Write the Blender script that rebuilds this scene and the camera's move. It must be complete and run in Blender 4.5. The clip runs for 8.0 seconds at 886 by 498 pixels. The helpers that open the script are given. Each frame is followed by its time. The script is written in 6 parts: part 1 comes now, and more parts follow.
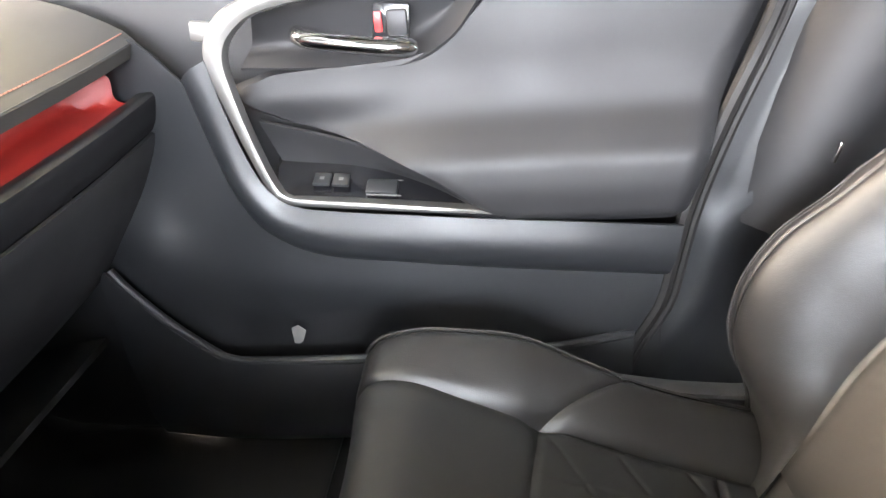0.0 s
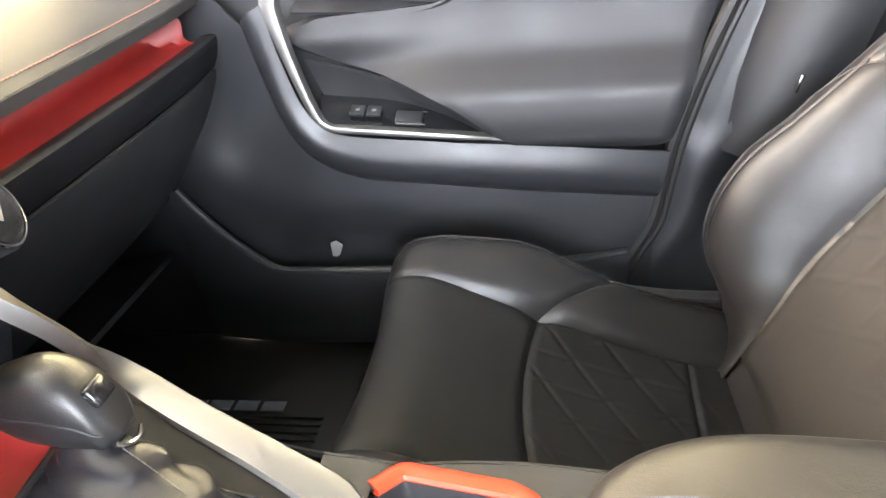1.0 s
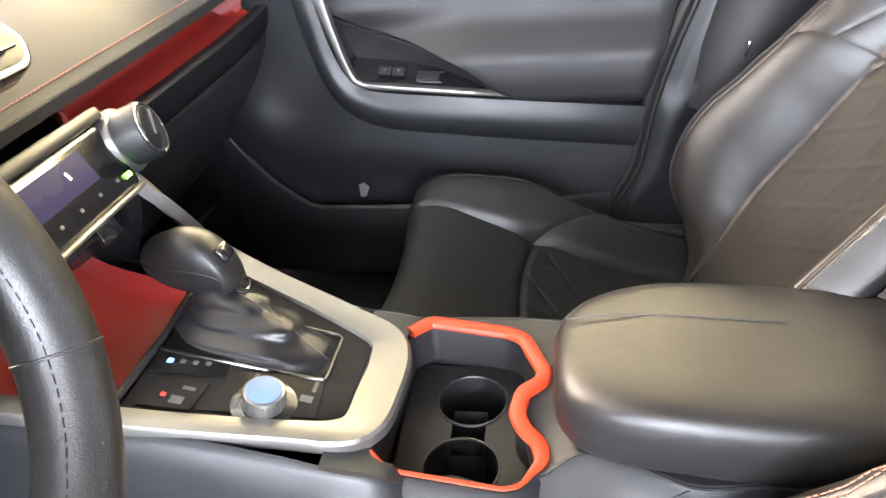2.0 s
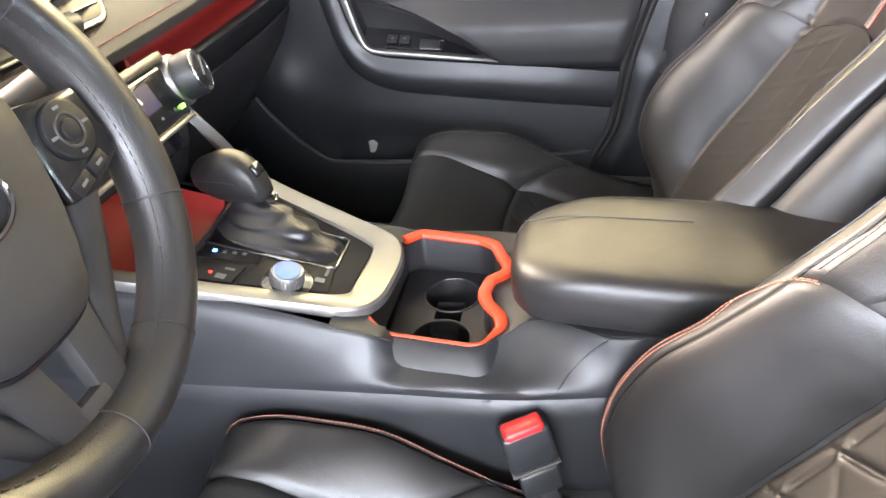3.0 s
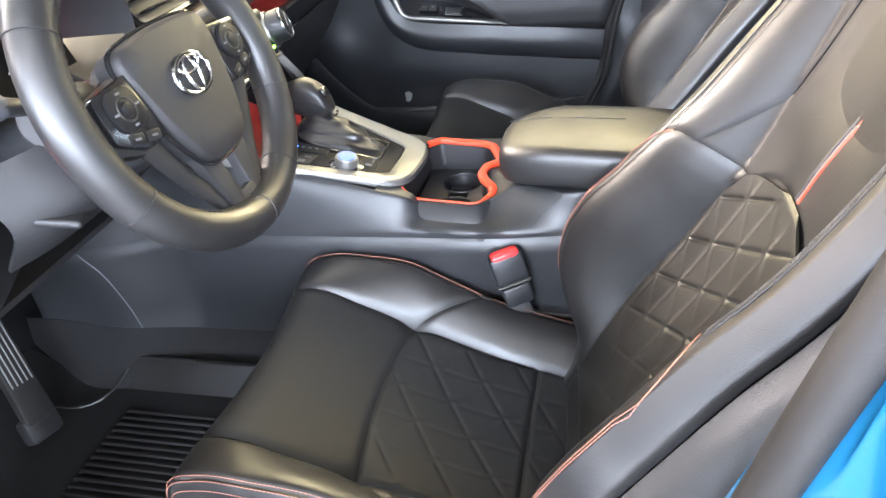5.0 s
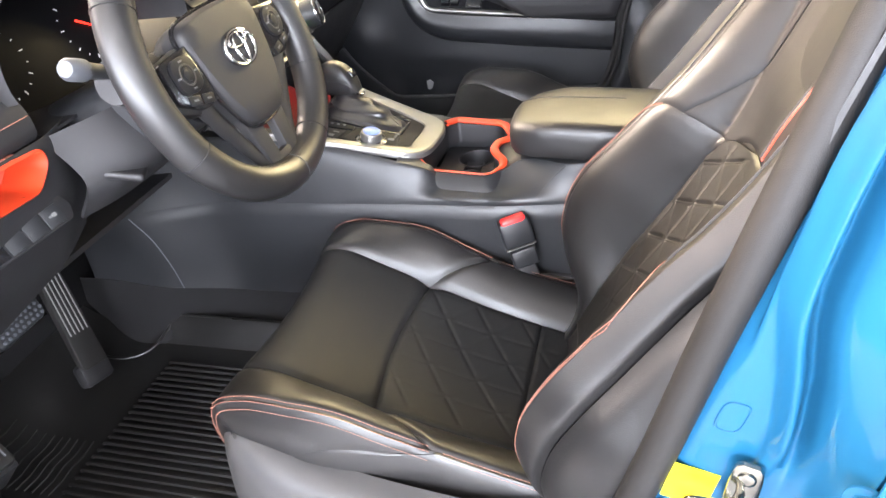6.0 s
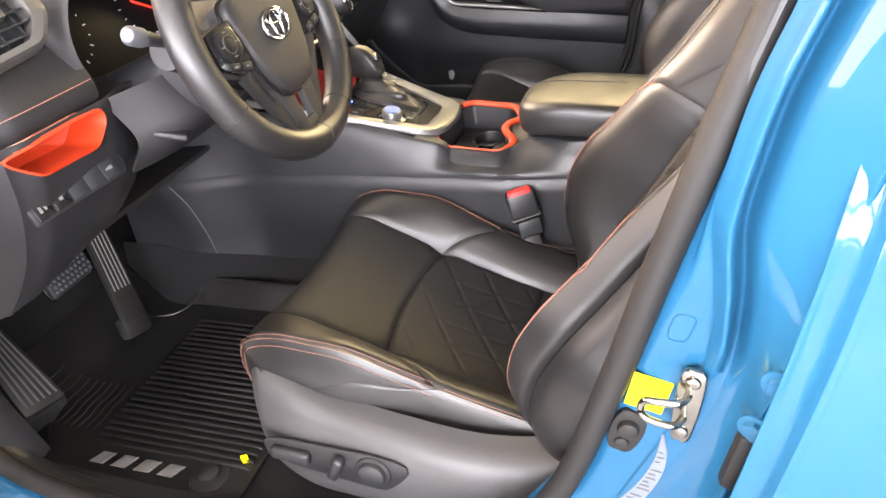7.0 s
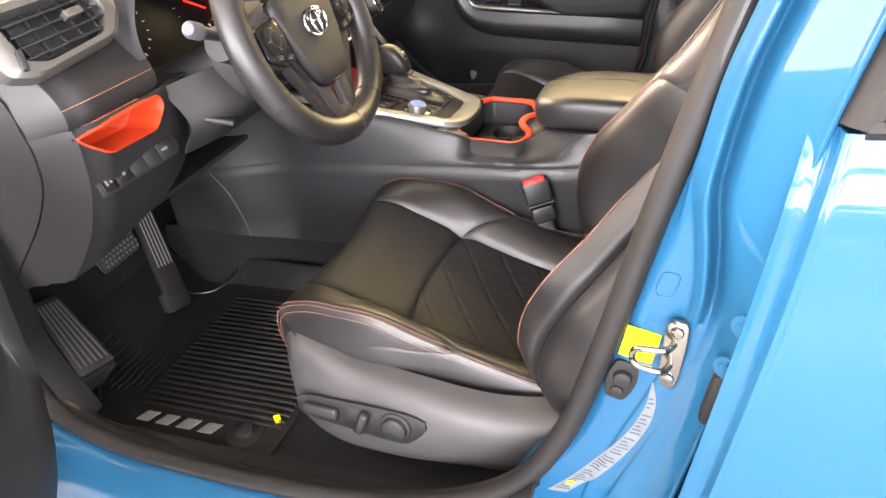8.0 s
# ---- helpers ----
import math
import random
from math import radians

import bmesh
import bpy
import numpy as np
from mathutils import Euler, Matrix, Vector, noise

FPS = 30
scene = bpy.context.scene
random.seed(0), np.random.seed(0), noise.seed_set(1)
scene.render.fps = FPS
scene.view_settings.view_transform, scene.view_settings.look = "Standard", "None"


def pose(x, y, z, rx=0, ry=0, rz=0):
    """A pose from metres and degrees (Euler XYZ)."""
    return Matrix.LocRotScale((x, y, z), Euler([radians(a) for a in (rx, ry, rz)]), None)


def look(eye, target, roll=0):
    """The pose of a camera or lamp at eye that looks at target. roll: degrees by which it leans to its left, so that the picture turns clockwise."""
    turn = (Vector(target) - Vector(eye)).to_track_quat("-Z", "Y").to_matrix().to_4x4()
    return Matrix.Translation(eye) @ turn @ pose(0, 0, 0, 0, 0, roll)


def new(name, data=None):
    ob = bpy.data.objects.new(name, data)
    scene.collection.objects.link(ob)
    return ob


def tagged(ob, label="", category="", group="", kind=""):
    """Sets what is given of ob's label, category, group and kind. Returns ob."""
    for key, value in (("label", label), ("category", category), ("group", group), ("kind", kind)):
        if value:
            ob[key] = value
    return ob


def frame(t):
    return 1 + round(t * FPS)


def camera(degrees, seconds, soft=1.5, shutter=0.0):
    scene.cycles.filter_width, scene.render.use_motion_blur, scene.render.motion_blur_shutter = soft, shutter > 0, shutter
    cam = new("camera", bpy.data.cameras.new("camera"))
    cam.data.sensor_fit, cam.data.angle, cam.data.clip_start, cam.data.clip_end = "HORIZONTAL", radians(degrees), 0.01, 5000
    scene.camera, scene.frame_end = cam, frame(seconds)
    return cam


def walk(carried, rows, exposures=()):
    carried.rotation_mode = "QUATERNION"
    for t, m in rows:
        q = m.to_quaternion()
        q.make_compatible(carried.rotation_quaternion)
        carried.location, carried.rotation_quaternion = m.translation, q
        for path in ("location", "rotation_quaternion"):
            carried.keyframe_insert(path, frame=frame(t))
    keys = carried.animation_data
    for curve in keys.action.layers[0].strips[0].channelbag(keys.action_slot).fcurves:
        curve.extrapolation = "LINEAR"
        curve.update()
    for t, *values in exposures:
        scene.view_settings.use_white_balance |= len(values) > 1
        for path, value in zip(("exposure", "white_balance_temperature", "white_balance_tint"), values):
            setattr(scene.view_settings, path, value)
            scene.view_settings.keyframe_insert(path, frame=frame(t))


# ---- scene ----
cam = camera(66.1, 8.0)
PATH = [
    (0, (0.242, -0.105, 1.148), (0.016, 1.651, 0.217), -5.3),
    (0.5, (0.255, -0.171, 1.151), (-0.003, 1.559, 0.181), -5.5),
    (1, (0.279, -0.267, 1.157), (-0.04, 1.429, 0.148), -6.1),
    (1.5, (0.281, -0.384, 1.182), (-0.034, 1.293, 0.139), -5.8),
    (3, (0.36, -0.68, 1.222), (-0.007, 0.958, 0.134), -5.7),
    (3.5, (0.406, -0.78, 1.221), (0.011, 0.85, 0.131), -6.1),
    (4, (0.437, -0.844, 1.237), (0.012, 0.777, 0.145), -6.5),
    (4.5, (0.455, -0.949, 1.249), (0.0, 0.661, 0.154), -7.3),
    (5, (0.483, -1.064, 1.274), (0.0, 0.536, 0.175), -7.9),
    (6.5, (0.554, -1.239, 1.284), (-0.028, 0.338, 0.2), -8.2),
    (7, (0.587, -1.304, 1.281), (-0.03, 0.268, 0.209), -8.0),
    (7.5, (0.613, -1.356, 1.289), (-0.036, 0.21, 0.228), -7.9),
    (8, (0.623, -1.411, 1.299), (-0.048, 0.151, 0.246), -7.9),
]
walk(cam, [(t, look(eye, target, roll)) for t, eye, target, roll in PATH], [(0.0, 2.1, 6500, 14), (0.5, 2.18, 6600, 14), (1.0, 1.92, 6400, 15), (1.5, 1.60, 6300, 16), (3.0, 1.25, 6300, 17), (4.5, 1.25, 6150, 16), (5.0, 1.22, 5900, 15), (6.5, 1.02, 6700, 20), (8.0, 0.80, 7050, 22)])

# ---- world and light ----
world = bpy.data.worlds.new("hall_daylight")
scene.world = world
world.use_nodes = True
wn = world.node_tree.nodes
sky = wn.new("ShaderNodeTexSky")
sky.sky_type, sky.sun_disc, sky.sun_elevation, sky.sun_rotation = "NISHITA", False, radians(40), radians(200)
wn["Background"].inputs["Strength"].default_value = 0.12
world.node_tree.links.new(sky.outputs[0], wn["Background"].inputs[0])


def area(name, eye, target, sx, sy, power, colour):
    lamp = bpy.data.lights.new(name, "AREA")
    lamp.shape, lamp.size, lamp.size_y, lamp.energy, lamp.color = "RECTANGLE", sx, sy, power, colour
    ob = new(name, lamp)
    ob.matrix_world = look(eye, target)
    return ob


area("window_light", (0.0, -7.35, 2.6), (0.0, 0.0, 1.4), 13.2, 2.8, 3700, (0.89, 0.935, 1.0))
area("front_window_light", (-6.2, 0.0, 2.8), (0.0, 0.0, 1.0), 8.0, 2.6, 820, (1.0, 0.88, 0.78))
# unseen warm light, added to put highlights on the seat bolsters
area("added_front_light", (-4.3, 1.6, 3.3), (0.4, -0.1, 0.8), 2.0, 1.2, 580, (1.0, 0.78, 0.56))
# yellow light added inside the far wall, to give the armrest top its sheen
area("added_side_light", (0.3, 5.6, 3.3), (0.3, 0.0, 0.9), 9.0, 2.0, 1300, (1.0, 0.78, 0.38))
# added fill from behind, brightens the dash and cabin through the rear window
area("added_rear_light", (8.35, 0.0, 2.25), (0.0, 0.0, 2.25), 11.2, 3.5, 1800, (0.86, 0.93, 1.0))

# ---- materials ----


def material(name, base, rough=0.5, metal=0.0, spec=0.5, coat=0.0, grain=0.0, grain_scale=900.0, mottle=0.0, mottle_scale=9.0,
             rough_var=0.08, emit=None, power=0.0, kind="noise", sheen=0.0, wave=0.0):
    """Base colour with large soft mottling, fine relief of real size, and uneven gloss."""
    m = bpy.data.materials.new(name)
    m.use_nodes = True
    nt = m.node_tree
    n, ln = nt.nodes, nt.links
    b = n["Principled BSDF"]
    b.inputs["Base Color"].default_value = (*base, 1)
    b.inputs["Roughness"].default_value = rough
    b.inputs["Metallic"].default_value = metal
    b.inputs["Specular IOR Level"].default_value = spec
    b.inputs["Coat Weight"].default_value = coat
    b.inputs["Coat Roughness"].default_value = 0.04
    b.inputs["Sheen Weight"].default_value = sheen
    tc = n.new("ShaderNodeTexCoord")
    if mottle or rough_var:
        big = n.new("ShaderNodeTexNoise")
        big.inputs["Scale"].default_value, big.inputs["Detail"].default_value = mottle_scale, 2.5
        ln.new(tc.outputs["Object"], big.inputs["Vector"])
        if mottle:
            ramp = n.new("ShaderNodeMapRange")
            ramp.inputs["To Min"].default_value, ramp.inputs["To Max"].default_value = 1 - mottle, 1 + mottle
            ln.new(big.outputs["Fac"], ramp.inputs["Value"])
            mul = n.new("ShaderNodeVectorMath")
            mul.operation = "SCALE"
            mul.inputs[0].default_value = base
            ln.new(ramp.outputs[0], mul.inputs["Scale"])
            ln.new(mul.outputs[0], b.inputs["Base Color"])
        rr = n.new("ShaderNodeMapRange")
        rr.interpolation_type = "SMOOTHSTEP"
        rr.inputs["From Min"].default_value, rr.inputs["From Max"].default_value = 0.1, 0.9
        rr.inputs["To Min"].default_value, rr.inputs["To Max"].default_value = max(0.02, rough - rough_var), min(1, rough + rough_var)
        ln.new(big.outputs["Fac"], rr.inputs["Value"])
        ln.new(rr.outputs[0], b.inputs["Roughness"])
    if grain:
        if kind == "voronoi":
            fine = n.new("ShaderNodeTexVoronoi")
            fine.inputs["Scale"].default_value = grain_scale
            out = fine.outputs["Distance"]
        else:
            fine = n.new("ShaderNodeTexNoise")
            fine.inputs["Scale"].default_value, fine.inputs["Detail"].default_value = grain_scale, 3
            out = fine.outputs["Fac"]
        ln.new(tc.outputs["Object"], fine.inputs["Vector"])
        bump = n.new("ShaderNodeBump")
        bump.inputs["Strength"].default_value, bump.inputs["Distance"].default_value = grain, 0.0006
        ln.new(out, bump.inputs["Height"])
        ln.new(bump.outputs[0], b.inputs["Normal"])
        if wave:
            soft, dent = n.new("ShaderNodeTexNoise"), n.new("ShaderNodeBump")
            soft.inputs["Scale"].default_value, soft.inputs["Detail"].default_value = 26, 3
            soft.inputs["Distortion"].default_value = 0.8
            dent.inputs["Strength"].default_value, dent.inputs["Distance"].default_value = wave, 0.004
            ln.new(tc.outputs["Object"], soft.inputs["Vector"])
            ln.new(soft.outputs["Fac"], dent.inputs["Height"])
            ln.new(dent.outputs[0], bump.inputs["Normal"])
    if emit:
        b.inputs["Emission Color"].default_value = (*emit, 1)
        b.inputs["Emission Strength"].default_value = power
    return m


LEATHER = material("black_leather", (0.0125, 0.0122, 0.0122), 0.38, grain=0.16, grain_scale=800, mottle=0.2, kind="voronoi", rough_var=0.1, wave=0.12)
FABRIC = material("smooth_cushion_fabric", (0.0125, 0.0128, 0.013), 0.55, spec=0.2, grain=0.2, grain_scale=900, mottle=0.25, kind="voronoi")
INSERT = material("perforated_fabric", (0.010, 0.010, 0.0092), 0.43, spec=0.42, grain=0.15, grain_scale=900, mottle=0.2, kind="voronoi")
SOFT = material("soft_touch_black", (0.013, 0.013, 0.014), 0.56, spec=0.42, grain=0.12, grain_scale=1000, mottle=0.12, kind="voronoi")
HARD = material("grained_black_plastic", (0.013, 0.014, 0.0155), 0.42, rough_var=0.1, wave=0.06, grain=0.16, grain_scale=1100, mottle=0.12, kind="voronoi")
DARK = material("matt_black_plastic", (0.010, 0.010, 0.011), 0.5, grain=0.3, grain_scale=1500)
GLOSS = material("gloss_black", (0.008, 0.008, 0.009), 0.2, coat=0.3, rough_var=0.04)
SILVER = material("satin_silver", (0.20, 0.197, 0.188), 0.36, metal=0.8, mottle=0.04, rough_var=0.05)
CHROME = material("chrome", (0.6, 0.6, 0.6), 0.14, metal=1.0, rough_var=0.05)
ORANGE = material("orange_rubber", (0.45, 0.036, 0.008), 0.45, mottle=0.06, grain=0.15, grain_scale=1500)
RED = material("red_lining", (0.19, 0.011, 0.008), 0.5, mottle=0.08, grain=0.2, grain_scale=1500)
PAINT = material("blue_paint", (0.007, 0.070, 0.145), 0.45, coat=0.5, spec=0.12, mottle=0.03, rough_var=0.03)
GAITER = material("gaiter_leather", (0.010, 0.0098, 0.0115), 0.32, grain=0.15, grain_scale=900, mottle=0.2, kind="voronoi", rough_var=0.06)
# paler copy of HARD: light from the open door put into its colour
LIT_COVER = material("lit_seat_cover_plastic", (0.045, 0.045, 0.046), 0.45, rough_var=0.08, grain=0.16, grain_scale=1100, mottle=0.1, kind="voronoi")
RUBBER = material("black_rubber", (0.0115, 0.011, 0.0105), 0.55, spec=0.3, grain=0.3, grain_scale=900, mottle=0.2)
CARPET = material("black_carpet", (0.013, 0.013, 0.0135), 0.95, spec=0.08, grain=1.0, grain_scale=700, mottle=0.3, sheen=0.03)
MAT = material("rubber_floor_mat", (0.0095, 0.0093, 0.009), 0.40, grain=0.35, grain_scale=900, mottle=0.3)
MATT = material("matt_column_plastic", (0.013, 0.013, 0.014), 0.6, spec=0.3, grain=0.12, grain_scale=1100, mottle=0.12, kind="voronoi")
STITCH = material("orange_thread", (0.30, 0.13, 0.09), 0.75)
GREYSTITCH = material("grey_thread", (0.05, 0.047, 0.045), 0.6)
YELLOW = material("yellow_sticker", (0.85, 0.74, 0.0), 0.45, mottle=0.05)
WHITE = material("white_sticker", (0.11, 0.13, 0.15), 0.45, mottle=0.04)
PRINT = material("grey_print", (0.07, 0.075, 0.085), 0.6)
PALE = material("pale_print", (0.13, 0.13, 0.126), 0.5)
REDPLASTIC = material("red_plastic", (0.72, 0.02, 0.02), 0.35)
ZINC = material("zinc_steel", (0.30, 0.29, 0.26), 0.2, metal=1.0, mottle=0.1)
GREYGLASS = material("tinted_window", (0.16, 0.165, 0.17), 0.08, coat=0.6, rough_var=0.03)
# black pad, its base paler and warmer to carry the yellow light on it
WARM_LIT_PAD = material("warm_lit_dash_pad", (0.026, 0.024, 0.021), 0.62, grain=0.16, grain_scale=800, mottle=0.12, kind="voronoi", rough_var=0.05)
BEZEL = material("matt_console_black", (0.009, 0.009, 0.010), 0.5, spec=0.14, grain=0.15, grain_scale=1200, mottle=0.1)
DIAL = material("dial_face", (0.003, 0.003, 0.0035), 0.35, spec=0.12)
SCREEN = material("display", (0.006, 0.006, 0.012), 0.3, spec=0.15, emit=(0.05, 0.04, 0.25), power=0.15)
LED_GREEN = material("green_lamp", (0.1, 0.5, 0.02), 0.4, emit=(0.25, 1.0, 0.05), power=6)
LED_BLUE = material("blue_lamp", (0.05, 0.1, 0.6), 0.4, emit=(0.05, 0.2, 1.0), power=9)
LED_RED = material("red_lamp", (0.6, 0.02, 0.02), 0.4, emit=(1.0, 0.03, 0.01), power=1.6)
LED_AMBER = material("amber_lamp", (0.6, 0.2, 0.02), 0.4, emit=(1.0, 0.22, 0.01), power=5)
LED_WHITE = material("lit_symbol", (0.6, 0.6, 0.6), 0.4, emit=(0.9, 0.92, 1.0), power=0.25)
DIALBLUE = material("dial_cap", (0.08, 0.15, 0.40), 0.45, emit=(0.05, 0.13, 0.5), power=0.12)
HEADLINER = material("grey_headliner", (0.42, 0.41, 0.39), 0.9, grain=0.4, grain_scale=900, mottle=0.05)
CONCRETE = material("hall_floor", (0.27, 0.27, 0.27), 0.3, mottle=0.12, mottle_scale=2.5, grain=0.2, grain_scale=60)
PLASTER = material("hall_wall", (0.62, 0.61, 0.58), 0.85, mottle=0.05, mottle_scale=1.5, grain=0.2, grain_scale=90)
FIXTURE = material("tube_light", (0.9, 0.9, 0.9), 0.5, emit=(1.0, 0.97, 0.92), power=14)


def glass(name, tint):
    m = bpy.data.materials.new(name)
    m.use_nodes = True
    n, ln = m.node_tree.nodes, m.node_tree.links
    clear, shine, mix = n.new("ShaderNodeBsdfTransparent"), n.new("ShaderNodeBsdfGlossy"), n.new("ShaderNodeMixShader")
    clear.inputs["Color"].default_value = (*tint, 1)
    shine.inputs["Roughness"].default_value = 0.02
    f = n.new("ShaderNodeFresnel")
    f.inputs["IOR"].default_value = 1.4
    ln.new(f.outputs[0], mix.inputs[0])
    ln.new(clear.outputs[0], mix.inputs[1])
    ln.new(shine.outputs[0], mix.inputs[2])
    ln.new(mix.outputs[0], n["Material Output"].inputs["Surface"])
    return m


GLASS = glass("clear_glass", (0.92, 0.95, 0.95))

# ---- mesh tools ----


def thing(name, at, label, category, group=""):
    ob = new(name)
    ob.location = at
    ob.empty_display_size = 0.05
    return tagged(ob, label, category, group)


def part(name, bm, mat, parent=None, label="", sharp=35):
    me = bpy.data.meshes.new(name)
    bmesh.ops.recalc_face_normals(bm, faces=bm.faces)
    bm.to_mesh(me)
    bm.free()
    me.materials.append(mat)
    me.shade_smooth()
    me.set_sharp_from_angle(angle=radians(sharp))
    ob = new(name, me)
    if parent:
        ob.parent = parent
        m = Matrix.Translation(parent.location)
        if parent.parent:
            m = Matrix.Identity(4)
        ob.matrix_parent_inverse = m.inverted()
    if label:
        ob["label"] = label
    return ob


def spline(pts, n, closed=False):
    """n points evenly along a Catmull-Rom curve through pts."""
    p = [np.array(q, float) for q in pts]
    if closed:
        p = [p[-1], *p, p[0], p[1]]
    else:
        p = [2 * p[0] - p[1], *p, 2 * p[-1] - p[-2]]
    fine = []
    for a, b, c, d in zip(p, p[1:], p[2:], p[3:]):
        for s in np.linspace(0, 1, 16, endpoint=False):
            fine.append(0.5 * (2 * b + (c - a) * s + (2 * a - 5 * b + 4 * c - d) * s**2 + (3 * b - a - 3 * c + d) * s**3))
    fine.append(p[-2])
    fine = np.array(fine)
    far = np.r_[0, np.cumsum(np.linalg.norm(np.diff(fine, axis=0), axis=1))]
    at = np.linspace(0, far[-1], n + 1 if closed else n)
    out = np.stack([np.interp(at, far, fine[:, k]) for k in range(fine.shape[1])], 1)
    return out[:-1] if closed else out


def bend(pts, per):
    """A Catmull-Rom curve through pts with per points to each stretch, so that alike sections match point by point."""
    p = [np.array(q, float) for q in pts]
    p = [2 * p[0] - p[1], *p, 2 * p[-1] - p[-2]]
    out = [0.5 * (2 * b + (c - a) * s + (2 * a - 5 * b + 4 * c - d) * s**2 + (3 * b - a - 3 * c + d) * s**3) for a, b, c, d in zip(p, p[1:], p[2:], p[3:]) for s in np.linspace(0, 1, per, endpoint=False)]
    return [*out, p[-2]]


def curve(pts):
    """y as a smooth function of x through (x, y) pairs."""
    px, py = np.array([p[0] for p in pts], float), np.array([p[1] for p in pts], float)
    slope = np.gradient(py, px)

    def f(x):
        x = min(max(x, px[0]), px[-1])
        k = min(max(int(np.searchsorted(px, x)) - 1, 0), len(px) - 2)
        h = px[k + 1] - px[k]
        s = (x - px[k]) / h
        return float((2 * s**3 - 3 * s**2 + 1) * py[k] + (s**3 - 2 * s**2 + s) * h * slope[k] + (3 * s**2 - 2 * s**3) * py[k + 1] + (s**3 - s**2) * h * slope[k + 1])

    return f


def step(a, b, x):
    s = min(max((x - a) / (b - a), 0), 1)
    return s * s * (3 - 2 * s)


def sheet(rows, closed=False, bm=None):
    """A surface through rows of points; closed joins each row's end to its start."""
    bm = bm or bmesh.new()
    vs = [[bm.verts.new(p) for p in row] for row in rows]
    for r, s in zip(vs, vs[1:]):
        k = len(r)
        for i in range(k if closed else k - 1):
            j = (i + 1) % k
            try:
                bm.faces.new((r[i], r[j], s[j], s[i]))
            except ValueError:
                pass
    return bm


def capped(rows, bm=None):
    """A closed body through rings of points, with both ends filled."""
    bm = sheet(rows, True, bm)
    bm.verts.ensure_lookup_table()
    k, total = len(rows[0]), len(bm.verts)
    start = total - k * len(rows)
    bm.faces.new([bm.verts[start + i] for i in range(k)][::-1])
    bm.faces.new([bm.verts[total - k + i] for i in range(k)])
    return bm


def thick(bm, depth, out=None):
    """Gives a surface thickness; with out, a direction that its outer side faces, it grows inwards only."""
    bmesh.ops.recalc_face_normals(bm, faces=bm.faces)
    if out is None:
        bmesh.ops.solidify(bm, geom=bm.faces[:], thickness=depth)
        return bm
    out = Vector(out)
    if sum((f.normal.dot(out) * f.calc_area() for f in bm.faces)) < 0:
        bmesh.ops.reverse_faces(bm, faces=bm.faces[:])
    bm.normal_update()
    faces, rim = bm.faces[:], [e for e in bm.edges if e.is_boundary]
    low = {v: bm.verts.new(v.co - v.normal * depth) for v in bm.verts[:]}
    for f in faces:
        bm.faces.new([low[v] for v in reversed(f.verts)])
    for e in rim:
        a, b = e.verts
        bm.faces.new((a, b, low[b], low[a]))
    return bm


def loft(sections, n, m):
    """A smooth surface through a few short sections, n points along each and m across."""
    a = np.array([spline(s, n) for s in sections])
    return [list(r) for r in np.stack([spline(a[:, i], m) for i in range(n)], 1)]


def tube(path, radius, sides=10, bm=None, flat=1.0, up=(0, 0, 1), ends=True):
    """A round bar along a path; radius may be a list."""
    path = [Vector(p) for p in path]
    rad = radius if isinstance(radius, (list, tuple, np.ndarray)) else [radius] * len(path)
    rows = []
    for i, p in enumerate(path):
        d = (path[min(i + 1, len(path) - 1)] - path[max(i - 1, 0)]).normalized()
        a = d.cross(Vector(up))
        a = a.normalized() if a.length > 1e-4 else d.orthogonal().normalized()
        b = a.cross(d)
        rows.append([p + rad[i] * (math.cos(t) * a + flat * math.sin(t) * b) for t in (2 * math.pi * k / sides for k in range(sides))])
    return capped(rows, bm) if ends else sheet(rows, True, bm)


def ring(path, radius, sides=10, up=(0, 0, 1), flat=1.0):
    """A round bar along a closed path."""
    path = [Vector(p) for p in path]
    rows = []
    for i, p in enumerate(path):
        d = (path[(i + 1) % len(path)] - path[i - 1]).normalized()
        a = d.cross(Vector(up)).normalized()
        b = a.cross(d)
        rows.append([p + radius * (math.cos(t) * a + flat * math.sin(t) * b) for t in (2 * math.pi * k / sides for k in range(sides))])
    rows.append(rows[0])
    bm = sheet(rows, True)
    bmesh.ops.remove_doubles(bm, verts=bm.verts, dist=1e-6)
    return bm


def box(size, m=None, bevel=0.004, seg=2, bm=None):
    own = bmesh.new()
    bmesh.ops.create_cube(own, size=1)
    bmesh.ops.scale(own, vec=size, verts=own.verts)
    if bevel:
        bmesh.ops.bevel(own, geom=own.edges[:], offset=bevel, segments=seg, profile=0.5, affect="EDGES")
    if m is not None:
        own.transform(m)
    return merged(own, bm)


def merged(own, bm):
    if bm is None:
        return own
    me = bpy.data.meshes.new("joined")
    own.to_mesh(me)
    own.free()
    bm.from_mesh(me)
    bpy.data.meshes.remove(me)
    return bm


def slab(outline, depth, m=None, bevel=0.003, seg=2, bm=None):
    """A plate with the outline in its own x, y, from z = 0 up to depth, its top edge rounded."""
    own = bmesh.new()
    low = [own.verts.new((p[0], p[1], 0)) for p in outline]
    face = own.faces.new(low)
    top = bmesh.ops.extrude_face_region(own, geom=[face])
    vs = [v for v in top["geom"] if isinstance(v, bmesh.types.BMVert)]
    bmesh.ops.translate(own, vec=(0, 0, depth), verts=vs)
    if bevel:
        es = [e for e in own.edges if all(v in vs for v in e.verts)]
        bmesh.ops.bevel(own, geom=es, offset=bevel, segments=seg, profile=0.5, affect="EDGES")
    if m is not None:
        own.transform(m)
    return merged(own, bm)


